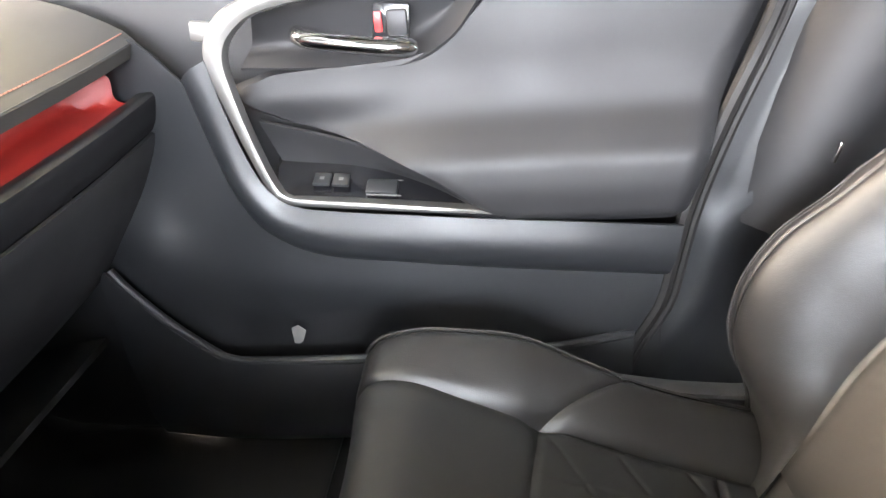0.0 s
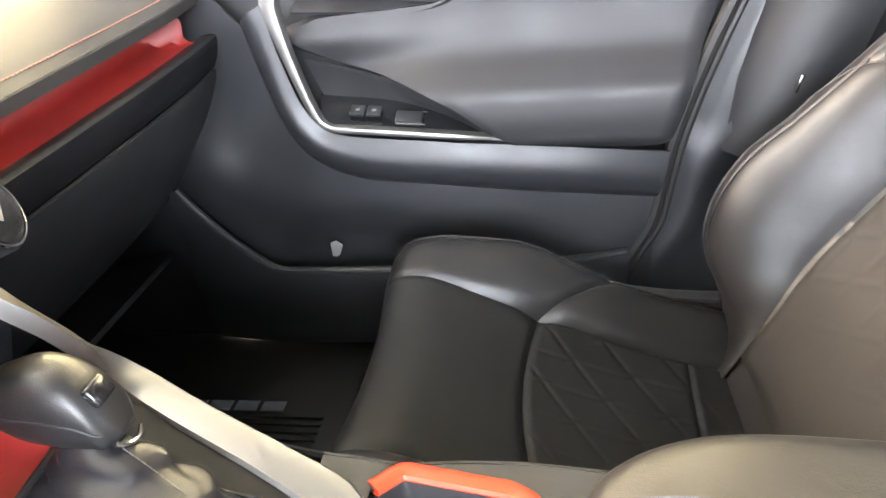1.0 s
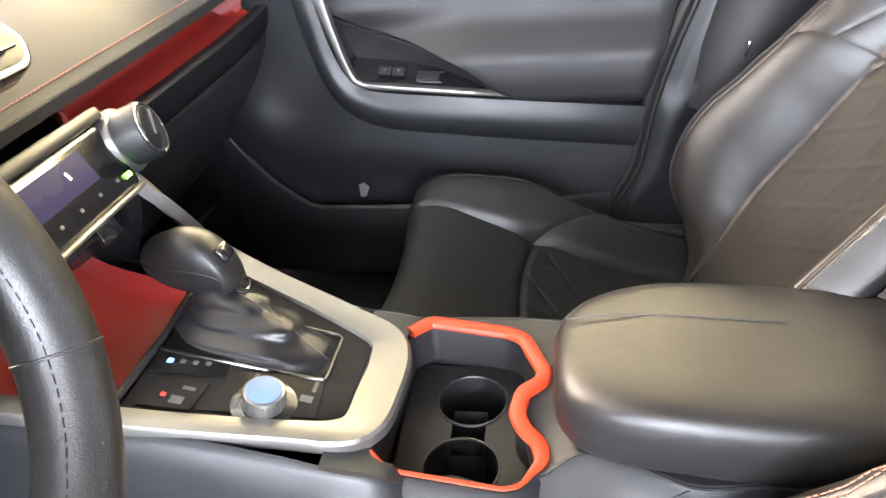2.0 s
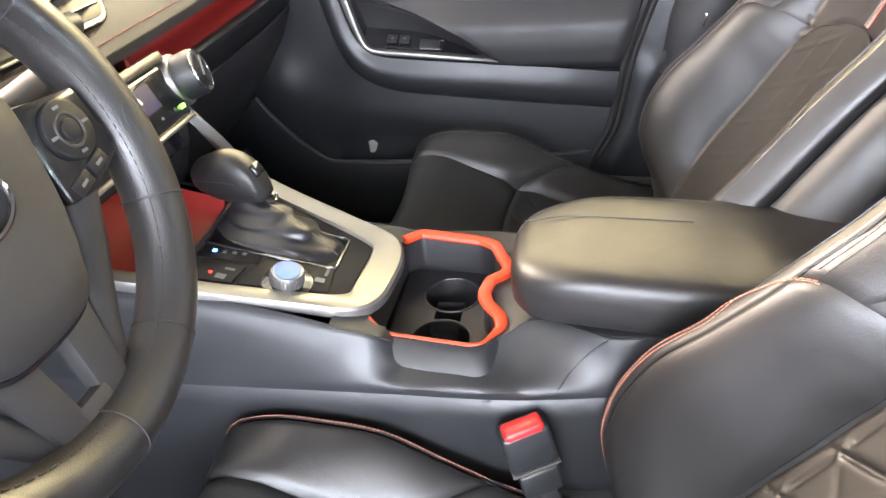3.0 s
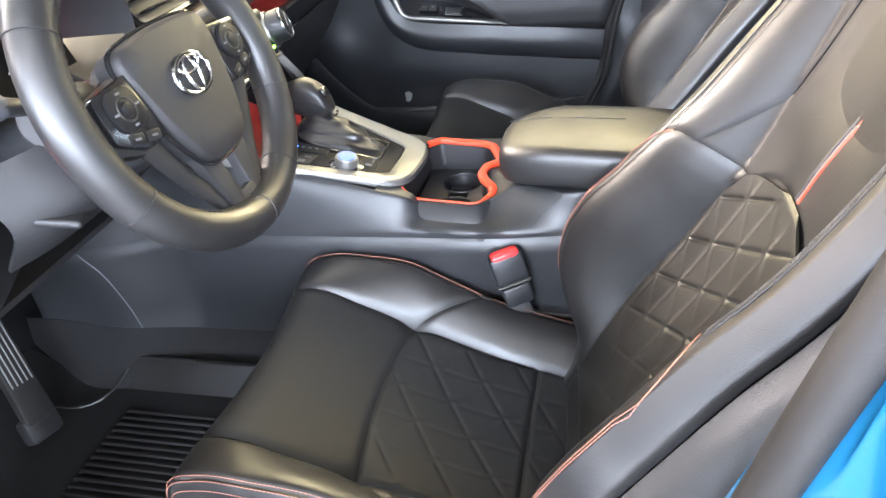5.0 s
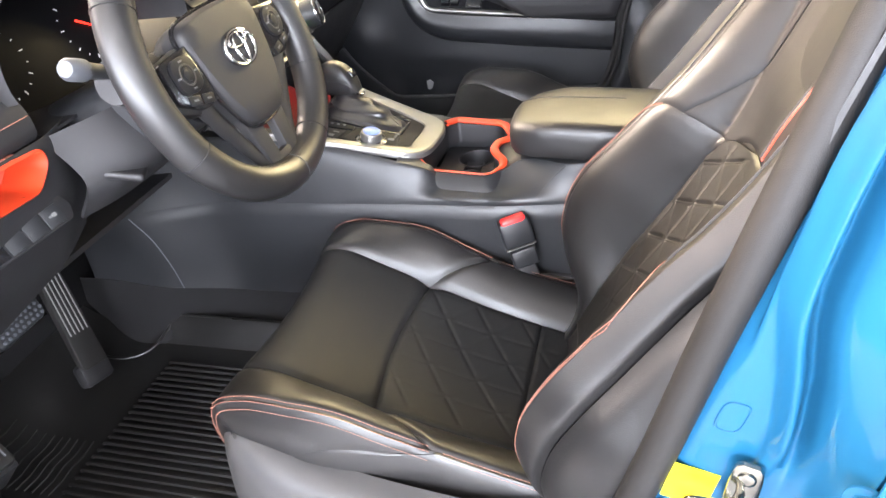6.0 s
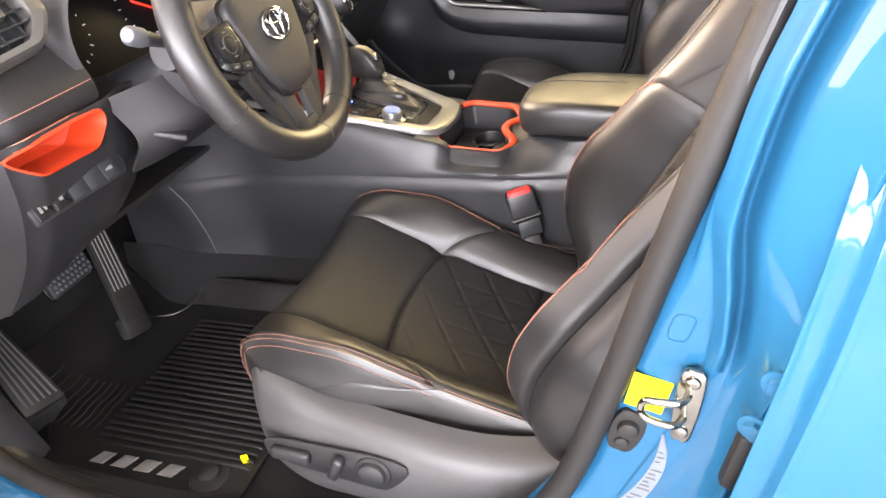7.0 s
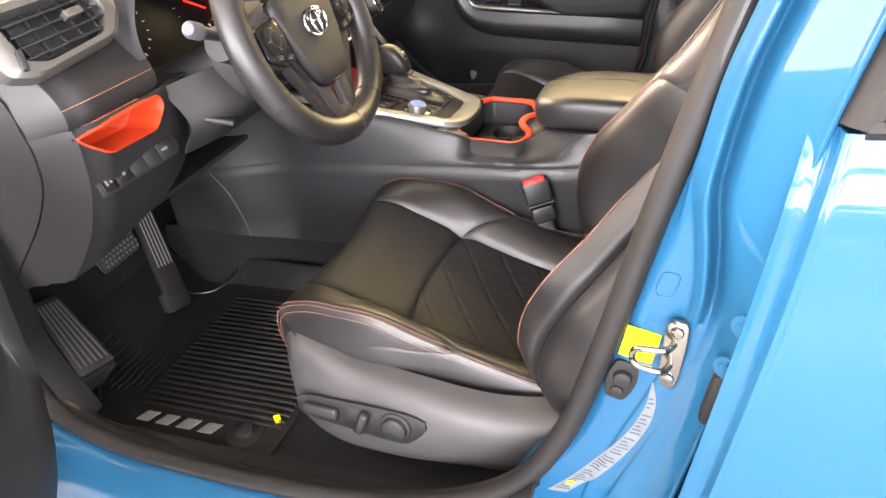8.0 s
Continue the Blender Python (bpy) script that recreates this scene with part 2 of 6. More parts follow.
def disc(radius, depth, m=None, sides=32, bevel=0.002, bm=None):
    return slab([(radius * math.cos(2 * math.pi * k / sides), radius * math.sin(2 * math.pi * k / sides)) for k in range(sides)], depth, m, bevel, 2, bm)


def basis(origin, xaxis, zaxis):
    """A pose whose z axis is zaxis and whose x axis lies nearest to xaxis."""
    z = Vector(zaxis).normalized()
    x = (Vector(xaxis) - z * Vector(xaxis).dot(z)).normalized()
    y = z.cross(x)
    m = Matrix((x, y, z)).transposed().to_4x4()
    m.translation = origin
    return m


def dashes(path, radius=0.00042, length=0.0042, gap=0.0014, lift=(0, 0, 0), bm=None):
    """A row of thread stitches along a path."""
    bm = bm or bmesh.new()
    path = np.array(path) + np.array(lift)
    far = np.r_[0, np.cumsum(np.linalg.norm(np.diff(path, axis=0), axis=1))]
    d = 0.0
    while d + length < far[-1]:
        a, b = [np.array([np.interp(s, far, path[:, k]) for k in range(3)]) for s in (d, d + length)]
        tube([a, b], radius, 5, bm)
        d += length + gap
    return bm


def dense(pts, n=10, soft=0.006):
    """A polyline with corners slightly rounded, as many points."""
    out = []
    for i, p in enumerate(pts):
        a, b = Vector(pts[i - 1]), Vector(pts[(i + 1) % len(pts)])
        p = Vector(p)
        r1, r2 = min(soft, (a - p).length * 0.4), min(soft, (b - p).length * 0.4)
        s, e = p + (a - p).normalized() * r1, p + (b - p).normalized() * r2
        for k in range(5):
            t = k / 4
            out.append((1 - t) ** 2 * s + 2 * t * (1 - t) * p + t * t * e)
    return out


# ---- the hall round the car ----


def plane_box(name, lo, hi, mat, kind="structure", bevel=0.0):
    c = [(a + b) / 2 for a, b in zip(lo, hi)]
    ob = part(name, box([b - a for a, b in zip(lo, hi)], pose(*c), bevel), mat)
    return tagged(ob, kind=kind)


tagged(plane_box("floor", (-8, -7, -0.1), (8, 7, 0.0), CONCRETE), "smooth grey concrete hall floor under the car", "floor")
tagged(plane_box("ceiling", (-8, -7, 4.6), (8, 7, 4.7), PLASTER), "pale painted hall ceiling above the car", "ceiling")


def glazed_wall(name, along, at, label):
    """A wall with a row of tall openings, mullions and glass. along: 'x' or 'y'."""
    span = 8.0 if along == "x" else 7.0
    inward = 1 if at < 0 else -1

    def put(a0, a1, z0, z1, d=0.1):
        lo, hi = sorted((at, at - inward * d))
        return ((a0, lo, z0), (a1, hi, z1)) if along == "x" else ((lo, a0, z0), (hi, a1, z1))

    bm = bmesh.new()

    def add(a0, a1, z0, z1):
        lo, hi = put(a0, a1, z0, z1, 0.2)
        box([b - a for a, b in zip(lo, hi)], pose(*[(a + b) / 2 for a, b in zip(lo, hi)]), 0, bm=bm)

    add(-span, span, 0, 0.5)
    add(-span, span, 4.0, 4.6)
    add(-span, -span + 1.4, 0.5, 4.0)
    add(span - 1.4, span, 0.5, 4.0)
    wall = tagged(part(name, bm, PLASTER), label, "wall", kind="structure")
    n = 9
    w = (2 * span - 2.8) / n
    for k in range(n + 1):
        lo, hi = put(-span + 1.4 + k * w - 0.10, -span + 1.4 + k * w + 0.10, 0.5, 4.0, 0.08)
        part("mullion", box([b - a for a, b in zip(lo, hi)], pose(*[(a + b) / 2 for a, b in zip(lo, hi)]), 0), SILVER, wall)
    for z in (1.3, 2.15, 3.05):
        lo, hi = put(-span + 1.4, span - 1.4, z - 0.07, z + 0.07, 0.07)
        part("transom", box([b - a for a, b in zip(lo, hi)], pose(*[(a + b) / 2 for a, b in zip(lo, hi)]), 0), SILVER, wall)
    for k in range(n):
        lo, hi = put(-span + 1.4 + k * w, -span + 1.4 + (k + 1) * w, 0.5, 4.0, 0.02)
        pane = part("pane", box([b - a for a, b in zip(lo, hi)], pose(*[(a + b) / 2 for a, b in zip(lo, hi)]), 0), GLASS, wall)
        pane.visible_shadow = False


glazed_wall("wall_west", "x", -7.0, "pale hall wall with a row of tall windows, out of view")
glazed_wall("wall_east", "x", 7.0, "pale hall wall with a row of tall windows, out of view")
glazed_wall("wall_front", "y", -8.0, "pale hall wall with a row of tall windows, out of view")
# unseen wall, its windows made up to go with the added rear fill
glazed_wall("added_wall_back", "y", 8.0, "pale hall wall with a row of tall windows, out of view")


def tube_light(x, y):
    t = thing("tube_light", (x, y, 4.6), "long white fluorescent tube light on the ceiling", "lamp", "ceiling tube lights")
    part("housing", box((2.4, 0.16, 0.06), pose(x, y, 4.57), 0.01), WHITE, t)
    part("tube", tube([(x - 1.15, y, 4.52), (x + 1.15, y, 4.52)], 0.03, 12), FIXTURE, t)


for x in (-4.5, -0.5, 3.5):
    for y in (-4.5, -1.9, 1.9):
        tube_light(x, y)

# ---- car shell ----
CY = -0.40  # middle of the driver's seat
body = thing("car", (0.6, 0.0, 0.0), "bright blue painted car body with its front door open", "car")


def seal_path():
    """The door opening's edge: sill, centre pillar, and the front pillar."""
    return spline([(-0.445, -0.775, 1.02), (-0.455, -0.79, 0.86), (-0.47, -0.80, 0.70), (-0.485, -0.808, 0.58), (-0.455, -0.818, 0.475), (-0.36, -0.822, 0.425),
                   (-0.20, -0.822, 0.402), (0.05, -0.82, 0.398), (0.25, -0.812, 0.415), (0.40, -0.795, 0.475), (0.485, -0.785, 0.59), (0.542, -0.778, 0.76),
                   (0.590, -0.765, 0.93), (0.642, -0.748, 1.10), (0.716, -0.715, 1.32)], 90)


seal = thing("door_seal", (0.0, -0.82, 0.40), "black rubber weather seal round the front door opening", "seal")
part("bulb", tube(seal_path(), 0.017, 12, flat=0.9), RUBBER, seal)
inner = [Vector(p) + Vector((0.0, 0.014, 0.0)) for p in seal_path()]
part("lip", tube(inner, 0.009, 8), RUBBER, seal)

# centre pillar, painted, with the stepped faces of the door jamb
pillar_k = curve([(0.30, 0.40), (0.42, 0.41), (0.475, 0.435), (0.59, 0.505), (0.74, 0.553), (0.86, 0.586), (0.966, 0.617), (1.07, 0.646), (1.14, 0.668), (1.34, 0.745)])
bead_x = curve([(0.30, 0.50), (0.50, 0.525), (0.62, 0.570), (0.70, 0.602), (0.775, 0.627), (0.845, 0.641), (0.90, 0.641), (0.977, 0.636), (1.03, 0.644), (1.09, 0.657), (1.134, 0.672), (1.34, 0.752)])
gap_x = curve([(0.30, 0.580), (0.50, 0.612), (0.705, 0.655), (0.775, 0.668), (0.84, 0.680), (0.925, 0.697), (0.963, 0.704), (1.03, 0.716), (1.07, 0.724), (1.15, 0.745), (1.34, 0.80)])


def pillar_row(z):
    """The painted door jamb's section: flat face, raised bead, groove, and the broad outer face that falls into the door gap."""
    k, b, e = pillar_k(z), bead_x(z), gap_x(z)
    f = step(0.800, 0.850, z)
    g = b + 0.0145
    tum = 0.06 * max(0, z - 0.9) ** 1.4
    wide = max(e - g - 0.012, 0.008)
    prof = [(k - 0.022, -0.745), (k + 0.003, -0.770), (k + 0.5 * (b - 0.014 - k), -0.777), (b - 0.012, -0.781), (b - 0.006, -0.786 - 0.005 * f), (b, -0.789 - 0.012 * f), (b + 0.005, -0.790 - 0.008 * f),
            (g - 0.004, -0.792 + 0.010 * f), (g + 0.001, -0.794 + 0.014 * f), (g + 0.006, -0.798 - 0.002 * f), (g + 0.012, -0.804 - 0.010 * f), (g + 0.012 + 0.45 * wide, -0.815 - 0.016 * f),
            (g + 0.012 + 0.85 * wide, -0.832 - 0.014 * f), (e - 0.001, -0.842 - 0.010 * f), (e + 0.006, -0.836 - 0.006 * f), (e + 0.014, -0.80), (e + 0.05, -0.787), (e + 0.12, -0.785)]
    return [(x, y + tum, z) for x, y in bend(prof, 6)]


rows = [pillar_row(z) for z in np.linspace(0.30, 1.34, 70)]
part("centre_pillar", thick(sheet(rows), 0.003), PAINT, body)
rows = []
for z in np.linspace(0.36, 1.34, 30):
    k = curve([(0.30, 0.40), (0.42, 0.41), (0.475, 0.435), (0.59, 0.515), (0.76, 0.565), (0.93, 0.612), (1.10, 0.662), (1.34, 0.745)])(z)
    tum = 0.06 * max(0, z - 0.9) ** 1.4
    rows.append([(x, y + tum, z) for x, y in spline([(k - 0.018, -0.772), (k - 0.022, -0.762), (k - 0.012, -0.752), (k + 0.05, -0.736), (k + 0.30, -0.728)], 14)])
part("pillar_trim", thick(sheet(rows), 0.004), HARD, body)

# sill with its rounded outer rocker
rows = []
for x in np.linspace(-0.95, 0.80, 50):
    lift = curve([(-0.95, 0.28), (-0.62, 0.22), (-0.52, 0.14), (-0.44, 0.045), (-0.36, 0.012), (-0.2, 0.0), (0.2, 0.0), (0.32, 0.02), (0.42, 0.045), (0.5, 0.05), (0.8, 0.05)])(x)
    prof = [(-0.765, 0.36), (-0.80, 0.385 + lift), (-0.835, 0.388 + lift), (-0.862, 0.376 + lift), (-0.885, 0.345 + 0.5 * lift), (-0.90, 0.30), (-0.895, 0.24), (-0.86, 0.19)]
    rows.append([(x, y, z) for y, z in spline(prof, 24)])
part("rocker", thick(sheet(rows), 0.003), PAINT, body)

# front pillar foot and dash side of the opening
rows = []
for z in np.linspace(0.40, 1.05, 20):
    x0 = curve([(0.40, -0.43), (0.475, -0.475), (0.58, -0.507), (0.70, -0.492), (0.86, -0.477), (1.05, -0.465)])(z)
    rows.append([(x, y, z) for x, y in spline([(x0 - 0.002, -0.812), (x0 - 0.02, -0.822), (x0 - 0.05, -0.83), (x0 - 0.10, -0.845), (x0 - 0.16, -0.86), (x0 - 0.2, -0.91)], 20)])
part("front_pillar", thick(sheet(rows), 0.003), PAINT, body)

# roof, windscreen pillars and far side, which close the cabin
rows = []
for y in np.linspace(-0.62, 0.62, 21):
    c = 0.05 * (y / 0.62) ** 2
    rows.append([(x, y, z - c) for x, z in spline([(-0.08, 1.52), (0.1, 1.585), (0.6, 1.63), (1.4, 1.62), (2.2, 1.56)], 30)])
part("roof", thick(sheet(rows), 0.02), PAINT, body)
for s in (-1, 1):
    part("roof_rail", tube(spline([(-0.90, 0.73 * s, 1.05), (-0.45, 0.68 * s, 1.32), (-0.05, 0.635 * s, 1.50), (0.6, 0.62 * s, 1.58), (1.4, 0.62 * s, 1.56), (2.1, 0.63 * s, 1.45), (2.35, 0.68 * s, 1.1)], 40), 0.045, 12), DARK, body)
part("far_pillar", tube(spline([(0.58, 0.76, 0.72), (0.66, 0.73, 1.05), (0.74, 0.65, 1.54)], 16), 0.05, 10, flat=1.6), DARK, body)
part("near_pillar_upper", tube(spline([(0.735, -0.70, 1.28), (0.77, -0.655, 1.42), (0.80, -0.625, 1.55)], 10), 0.05, 10), PAINT, body)
liner = sheet([[(x, y, 1.50 - 0.03 * (y / 0.6) ** 2) for x in np.linspace(-0.02, 2.2, 12)] for y in np.linspace(-0.6, 0.6, 9)])
part("headliner", thick(liner, 0.015), HEADLINER, body)
screen = part("windscreen", thick(sheet(loft([[(-0.95, -0.68, 1.04), (-1.02, 0, 1.05), (-0.95, 0.68, 1.04)], [(-0.5, -0.65, 1.31), (-0.56, 0, 1.34), (-0.5, 0.65, 1.31)],
                                               [(-0.07, -0.60, 1.51), (-0.11, 0, 1.535), (-0.07, 0.60, 1.51)]], 16, 12)), 0.005), GLASS, body)
screen.visible_shadow = False
for x0, x1, n in ((-0.55, 0.62, "side_window"), (0.78, 2.1, "rear_side_window")):
    pane = part(n, thick(sheet([[(x, 0.80, 1.02), (x + 0.0, 0.72, 1.28), (max(x, -0.05), 0.645, 1.50)] for x in np.linspace(x0, x1, 10)]), 0.004), GLASS, body)
    pane.visible_shadow = False
part("rear_bulkhead", box((0.05, 1.5, 0.75), pose(2.3, 0, 0.68), 0.01), DARK, body)
pane = part("rear_window", box((0.005, 1.3, 0.46), pose(2.28, 0, 1.29, 0, -14, 0), 0.001), GLASS, body)
pane.visible_shadow = False
part("far_side_panel", box((2.9, 0.03, 0.95), pose(0.85, 0.90, 0.60), 0.01), PAINT, body)
part("firewall", box((0.04, 1.62, 0.80), pose(-0.93, 0, 0.72), 0.01), DARK, body)
part("cowl", box((0.25, 1.5, 0.04), pose(-1.0, 0, 1.08), 0.01), DARK, body)
part("floor_pan", box((3.3, 1.60, 0.04), pose(0.7, 0, 0.305), 0.01), DARK, body)
part("rear_inner_side", box((1.5, 0.03, 0.75), pose(1.50, -0.74, 0.70), 0.01), DARK, body)

# rear door, shut
reardoor = thing("rear_door", (1.2, -0.90, 0.3), "shut bright blue rear car door with a tinted window", "car door")
rows = []
for z in np.linspace(0.30, 1.062, 36):
    e = 0.60 + 0.17 * (z - 0.45)
    bulge = curve([(0.30, 0.02), (0.45, 0.0), (0.62, -0.006), (0.80, 0.0), (0.90, 0.008), (1.0, 0.026), (1.095, 0.056)])(z)
    prof = [(e + 0.045, -0.79), (e + 0.030, -0.845), (e + 0.006, -0.874), (e + 0.008, -0.880), (e + 0.020, -0.884), (e + 0.024, -0.888), (e + 0.0265, -0.897), (e + 0.031, -0.900), (e + 0.06, -0.902), (e + 0.25, -0.908), (e + 0.7, -0.905), (2.0, -0.88)]
    rows.append([(x, y + bulge, z) for x, y in bend(prof, 6)])
part("skin", thick(sheet(rows), 0.003), PAINT, reardoor)
part("window", box((1.25, 0.006, 0.46), pose(1.41, -0.78, 1.27, -17, 0, 0), 0.002), GREYGLASS, reardoor)
part("belt_moulding", tube([(0.744, -0.850, 1.066), (1.3, -0.852, 1.068), (2.0, -0.836, 1.07)], 0.013, 8, flat=0.8), RUBBER, reardoor)
part("window_frame", tube([(0.740, -0.848, 1.064), (0.772, -0.818, 1.19), (0.812, -0.78, 1.32), (0.87, -0.725, 1.46)], 0.017, 8, flat=0.7), RUBBER, reardoor)
part("bump_stop", box((0.022, 0.02, 0.075), pose(0.665, -0.838, 0.752, 0, 10, 0), 0.008), RUBBER, reardoor)

def pillar_y(x, z):
    """Where the painted jamb's face lies."""
    row = pillar_row(z)
    return float(np.interp(x, [p[0] for p in row], [p[1] for p in row]))


# a pressed mark and hinge bolts in the painted jamb
part("pressed_mark", ring([(x, pillar_y(x, z) - 0.0004, z) for x, z in [(0.607 + 0.010 * p.x + 0.004 * p.y, 0.850 + 0.016 * p.y) for p in dense([(-1, -1), (1, -1), (1, 1), (-1, 1)], soft=0.7)]], 0.0010, 6, (0, -1, 0)), PAINT, body)
for x, z in ((0.683, 0.862), (0.672, 0.800)):
    hinge = part("hinge_bolt", disc(0.0105, 0.007, basis((x, pillar_y(x, z) - 0.003, z), (0, 0, 1), (-0.5, -1, 0)), 6, 0.002), PAINT, body)
    part("washer", disc(0.015, 0.003, basis((x, pillar_y(x, z) - 0.001, z), (0, 0, 1), (-0.5, -1, 0)), 24, 0.001), PAINT, hinge)
# striker, stickers and bung on the pillar
striker = thing("door_striker", (0.620, -0.791, 0.768), "shiny zinc steel door striker loop with plate", "door striker")
sm = basis((0.619, -0.7905, 0.766), (0.10, 0, 1), (-0.22, -1, 0))
part("plate", slab(spline([(-0.046, -0.009), (0.0, -0.0125), (0.044, -0.011), (0.049, 0.0), (0.044, 0.011), (0.0, 0.0125), (-0.046, 0.009), (-0.050, 0)], 36, True), 0.005, sm, 0.0015), ZINC, striker)
part("loop", tube([sm @ Vector(p) for p in spline([(-0.016, 0.0, 0.0), (-0.016, 0.006, 0.018), (-0.014, 0.026, 0.024), (-0.010, 0.037, 0.024), (0.0, 0.040, 0.024), (0.010, 0.037, 0.024), (0.014, 0.026, 0.024), (0.016, 0.006, 0.018), (0.016, 0, 0)], 40)], 0.0040, 12), ZINC, striker)
for z in (-0.035, 0.035):
    part("screw", disc(0.0075, 0.008, sm @ pose(z, 0, 0), 12, 0.002), ZINC, striker)
pill = basis((0.581, pillar_y(0.581, 0.762) - 0.002, 0.762), (0.22, 0, 1), (-0.05, -1, 0))
part("yellow_label", box((0.046, 0.039, 0.0012), pill, 0), YELLOW, striker, "bright yellow warning sticker")
bung = thing("pillar_bung", (0.558, -0.777, 0.708), "black rubber bung with two rings on the pillar", "bung")
bm_ = basis((0.561, pillar_y(0.561, 0.703) + 0.001, 0.703), (0.3, 0, 1), (0, -1, 0.05))
part("base", slab(spline([(-0.027, -0.012), (0.0, -0.018), (0.027, -0.013), (0.03, 0.0), (0.027, 0.013), (0, 0.018), (-0.027, 0.012), (-0.03, 0)], 28, True), 0.006, bm_, 0.002), RUBBER, bung)
part("button", disc(0.0115, 0.014, bm_ @ pose(0.007, 0, 0), 20, 0.004), RUBBER, bung)
part("ring", disc(0.008, 0.009, bm_ @ pose(-0.016, 0, 0), 20, 0.003), RUBBER, bung)

# printed strip low on the pillar, following its face
st = thing("pillar_sticker", (0.55, -0.79, 0.60), "white printed sticker strip low on the blue pillar", "sticker")
strip_r = spline([(0.599, 0.712), (0.6035, 0.69), (0.600, 0.66), (0.586, 0.622), (0.562, 0.575), (0.530, 0.525), (0.49, 0.475)], 40)
strip_l = spline([(0.597, 0.711), (0.592, 0.68), (0.580, 0.645), (0.560, 0.606), (0.535, 0.565), (0.50, 0.515), (0.462, 0.47)], 40)


def on_strip(k, q, lift):
    x, z = strip_l[k] * (1 - q) + strip_r[k] * q
    return Vector((x, pillar_y(x, z) - lift, z))


part("paper", thick(sheet([[on_strip(k, q, 0.0012) for q in np.linspace(0, 1, 5)] for k in range(40)]), 0.0006, (0, -1, 0)), WHITE, st)
for k in range(3, 38):
    if k % 7 != 6:
        part("print_bar", tube([on_strip(k, q, 0.0022) for q in np.linspace(0.12, 0.5 + 0.38 * ((k * 7) % 5) / 4, 4)], 0.0009, 4), PRINT, st)
part("yellow_patch", thick(sheet([[on_strip(k, q, 0.0024) for q in (0.25, 0.6)] for k in (33, 34, 35)]), 0.0005, (0, -1, 0)), YELLOW, st, "small yellow printed patch")

# open driver's door, its trim near the opening's front edge
dd = thing("driver_door", (-0.30, -0.98, 0.40), "wide open blue driver door with black stitched trim", "car door")
edge = spline([(-0.10, 1.0), (-0.10, 0.80), (-0.092, 0.69), (-0.083, 0.62), (-0.075, 0.545), (-0.043, 0.477), (0.009, 0.424), (0.10, 0.38), (0.30, 0.36), (1.0, 0.37)], 50)
# the door's own y runs downwards
down = basis((-0.36, -0.95, 0.0), (math.cos(radians(65)), -math.sin(radians(65)), 0), (math.sin(radians(65)), math.cos(radians(65)), 0))
sgn = 1 if (down @ Vector((0, 1, 0))).z > 0 else -1
rows = [[down @ Vector((p[0] + 0.02 * q, sgn * (p[1] + (1.04 - p[1]) * q), 0.012 * math.sin(math.pi * min(1, q * 4)))) for q in np.linspace(0, 1, 12)] for p in edge]
part("trim", thick(sheet(rows), 0.02), HARD, dd)
part("stitching", dashes([down @ Vector((p[0] + 0.012, sgn * (p[1] + 0.012), 0.010)) for p in edge[10:40]], 0.0009), STITCH, dd, "orange thread")
part("skin", box((1.12, 0.72, 0.03), down @ pose(0.48, sgn * 0.70, -0.10), 0.012), PAINT, dd)

# ---- seats ----
CUSH = spline([(0.01, 0.43), (-0.032, 0.49), (-0.042, 0.555), (-0.025, 0.608), (0.02, 0.613), (0.08, 0.588), (0.17, 0.549), (0.27, 0.510), (0.36, 0.482), (0.46, 0.455)], 200)
BACK = spline([(0.40, 0.44), (0.455, 0.53), (0.522, 0.64), (0.585, 0.74), (0.642, 0.845), (0.668, 0.90), (0.70, 0.98), (0.735, 1.07), (0.76, 1.13)], 200)
CUSH_T = np.gradient(CUSH, axis=0)
BACK_T = np.gradient(BACK, axis=0)


def along(c, tan, u):
    k = np.clip(u, 0, 1) * (len(c) - 1)
    i = np.arange(len(c))
    p = np.array([np.interp(k, i, c[:, 0]), np.interp(k, i, c[:, 1])])
    t = np.array([np.interp(k, i, tan[:, 0]), np.interp(k, i, tan[:, 1])])
    t /= np.linalg.norm(t)
    return p, t


cush_in = curve([(0, 0.16), (0.3, 0.158), (0.62, 0.152), (0.9, 0.142), (1, 0.14)])
cush_ridge = curve([(0, 0.215), (0.3, 0.232), (0.5, 0.232), (0.72, 0.222), (1, 0.222)])
cush_high = curve([(0, 0.0), (0.2, 0.004), (0.3, 0.014), (0.4, 0.040), (0.5, 0.060), (0.62, 0.057), (0.75, 0.052), (1, 0.05)])


def cush_lift(u, s):
    a = abs(s)
    w0, w1, h = cush_in(u), cush_ridge(u), cush_high(u)
    if a < w0:
        return 0.012 * (a / w0) ** 2
    if a < w1:
        q = (a - w0) / (w1 - w0)
        return 0.012 + (h - 0.006) * math.sin(q * math.pi / 2) ** 0.9
    q = (a - w1)
    return 0.006 + h - 4.2 * q * q / 0.05 - 0.55 * q


def cush_at(u, s, off=0.0):
    p, t = along(CUSH, CUSH_T, u)
    n = np.array([-t[1], t[0]])
    d = cush_lift(u, s) + off - 0.009 * math.exp(-(((u - 0.568) * 0.62) ** 2 + (abs(s) - 0.152) ** 2) / 0.018**2)
    p = p + n * d
    return np.array([p[0], s, p[1]])


back_in = curve([(0, 0.115), (0.15, 0.135), (0.28, 0.158), (0.42, 0.158), (0.52, 0.152), (0.585, 0.140), (0.63, 0.105), (0.662, 0.02), (1, 0.02)])
back_ridge = curve([(0, 0.240), (0.15, 0.250), (0.25, 0.258), (0.35, 0.260), (0.45, 0.247), (0.58, 0.234), (0.75, 0.228), (1, 0.19)])
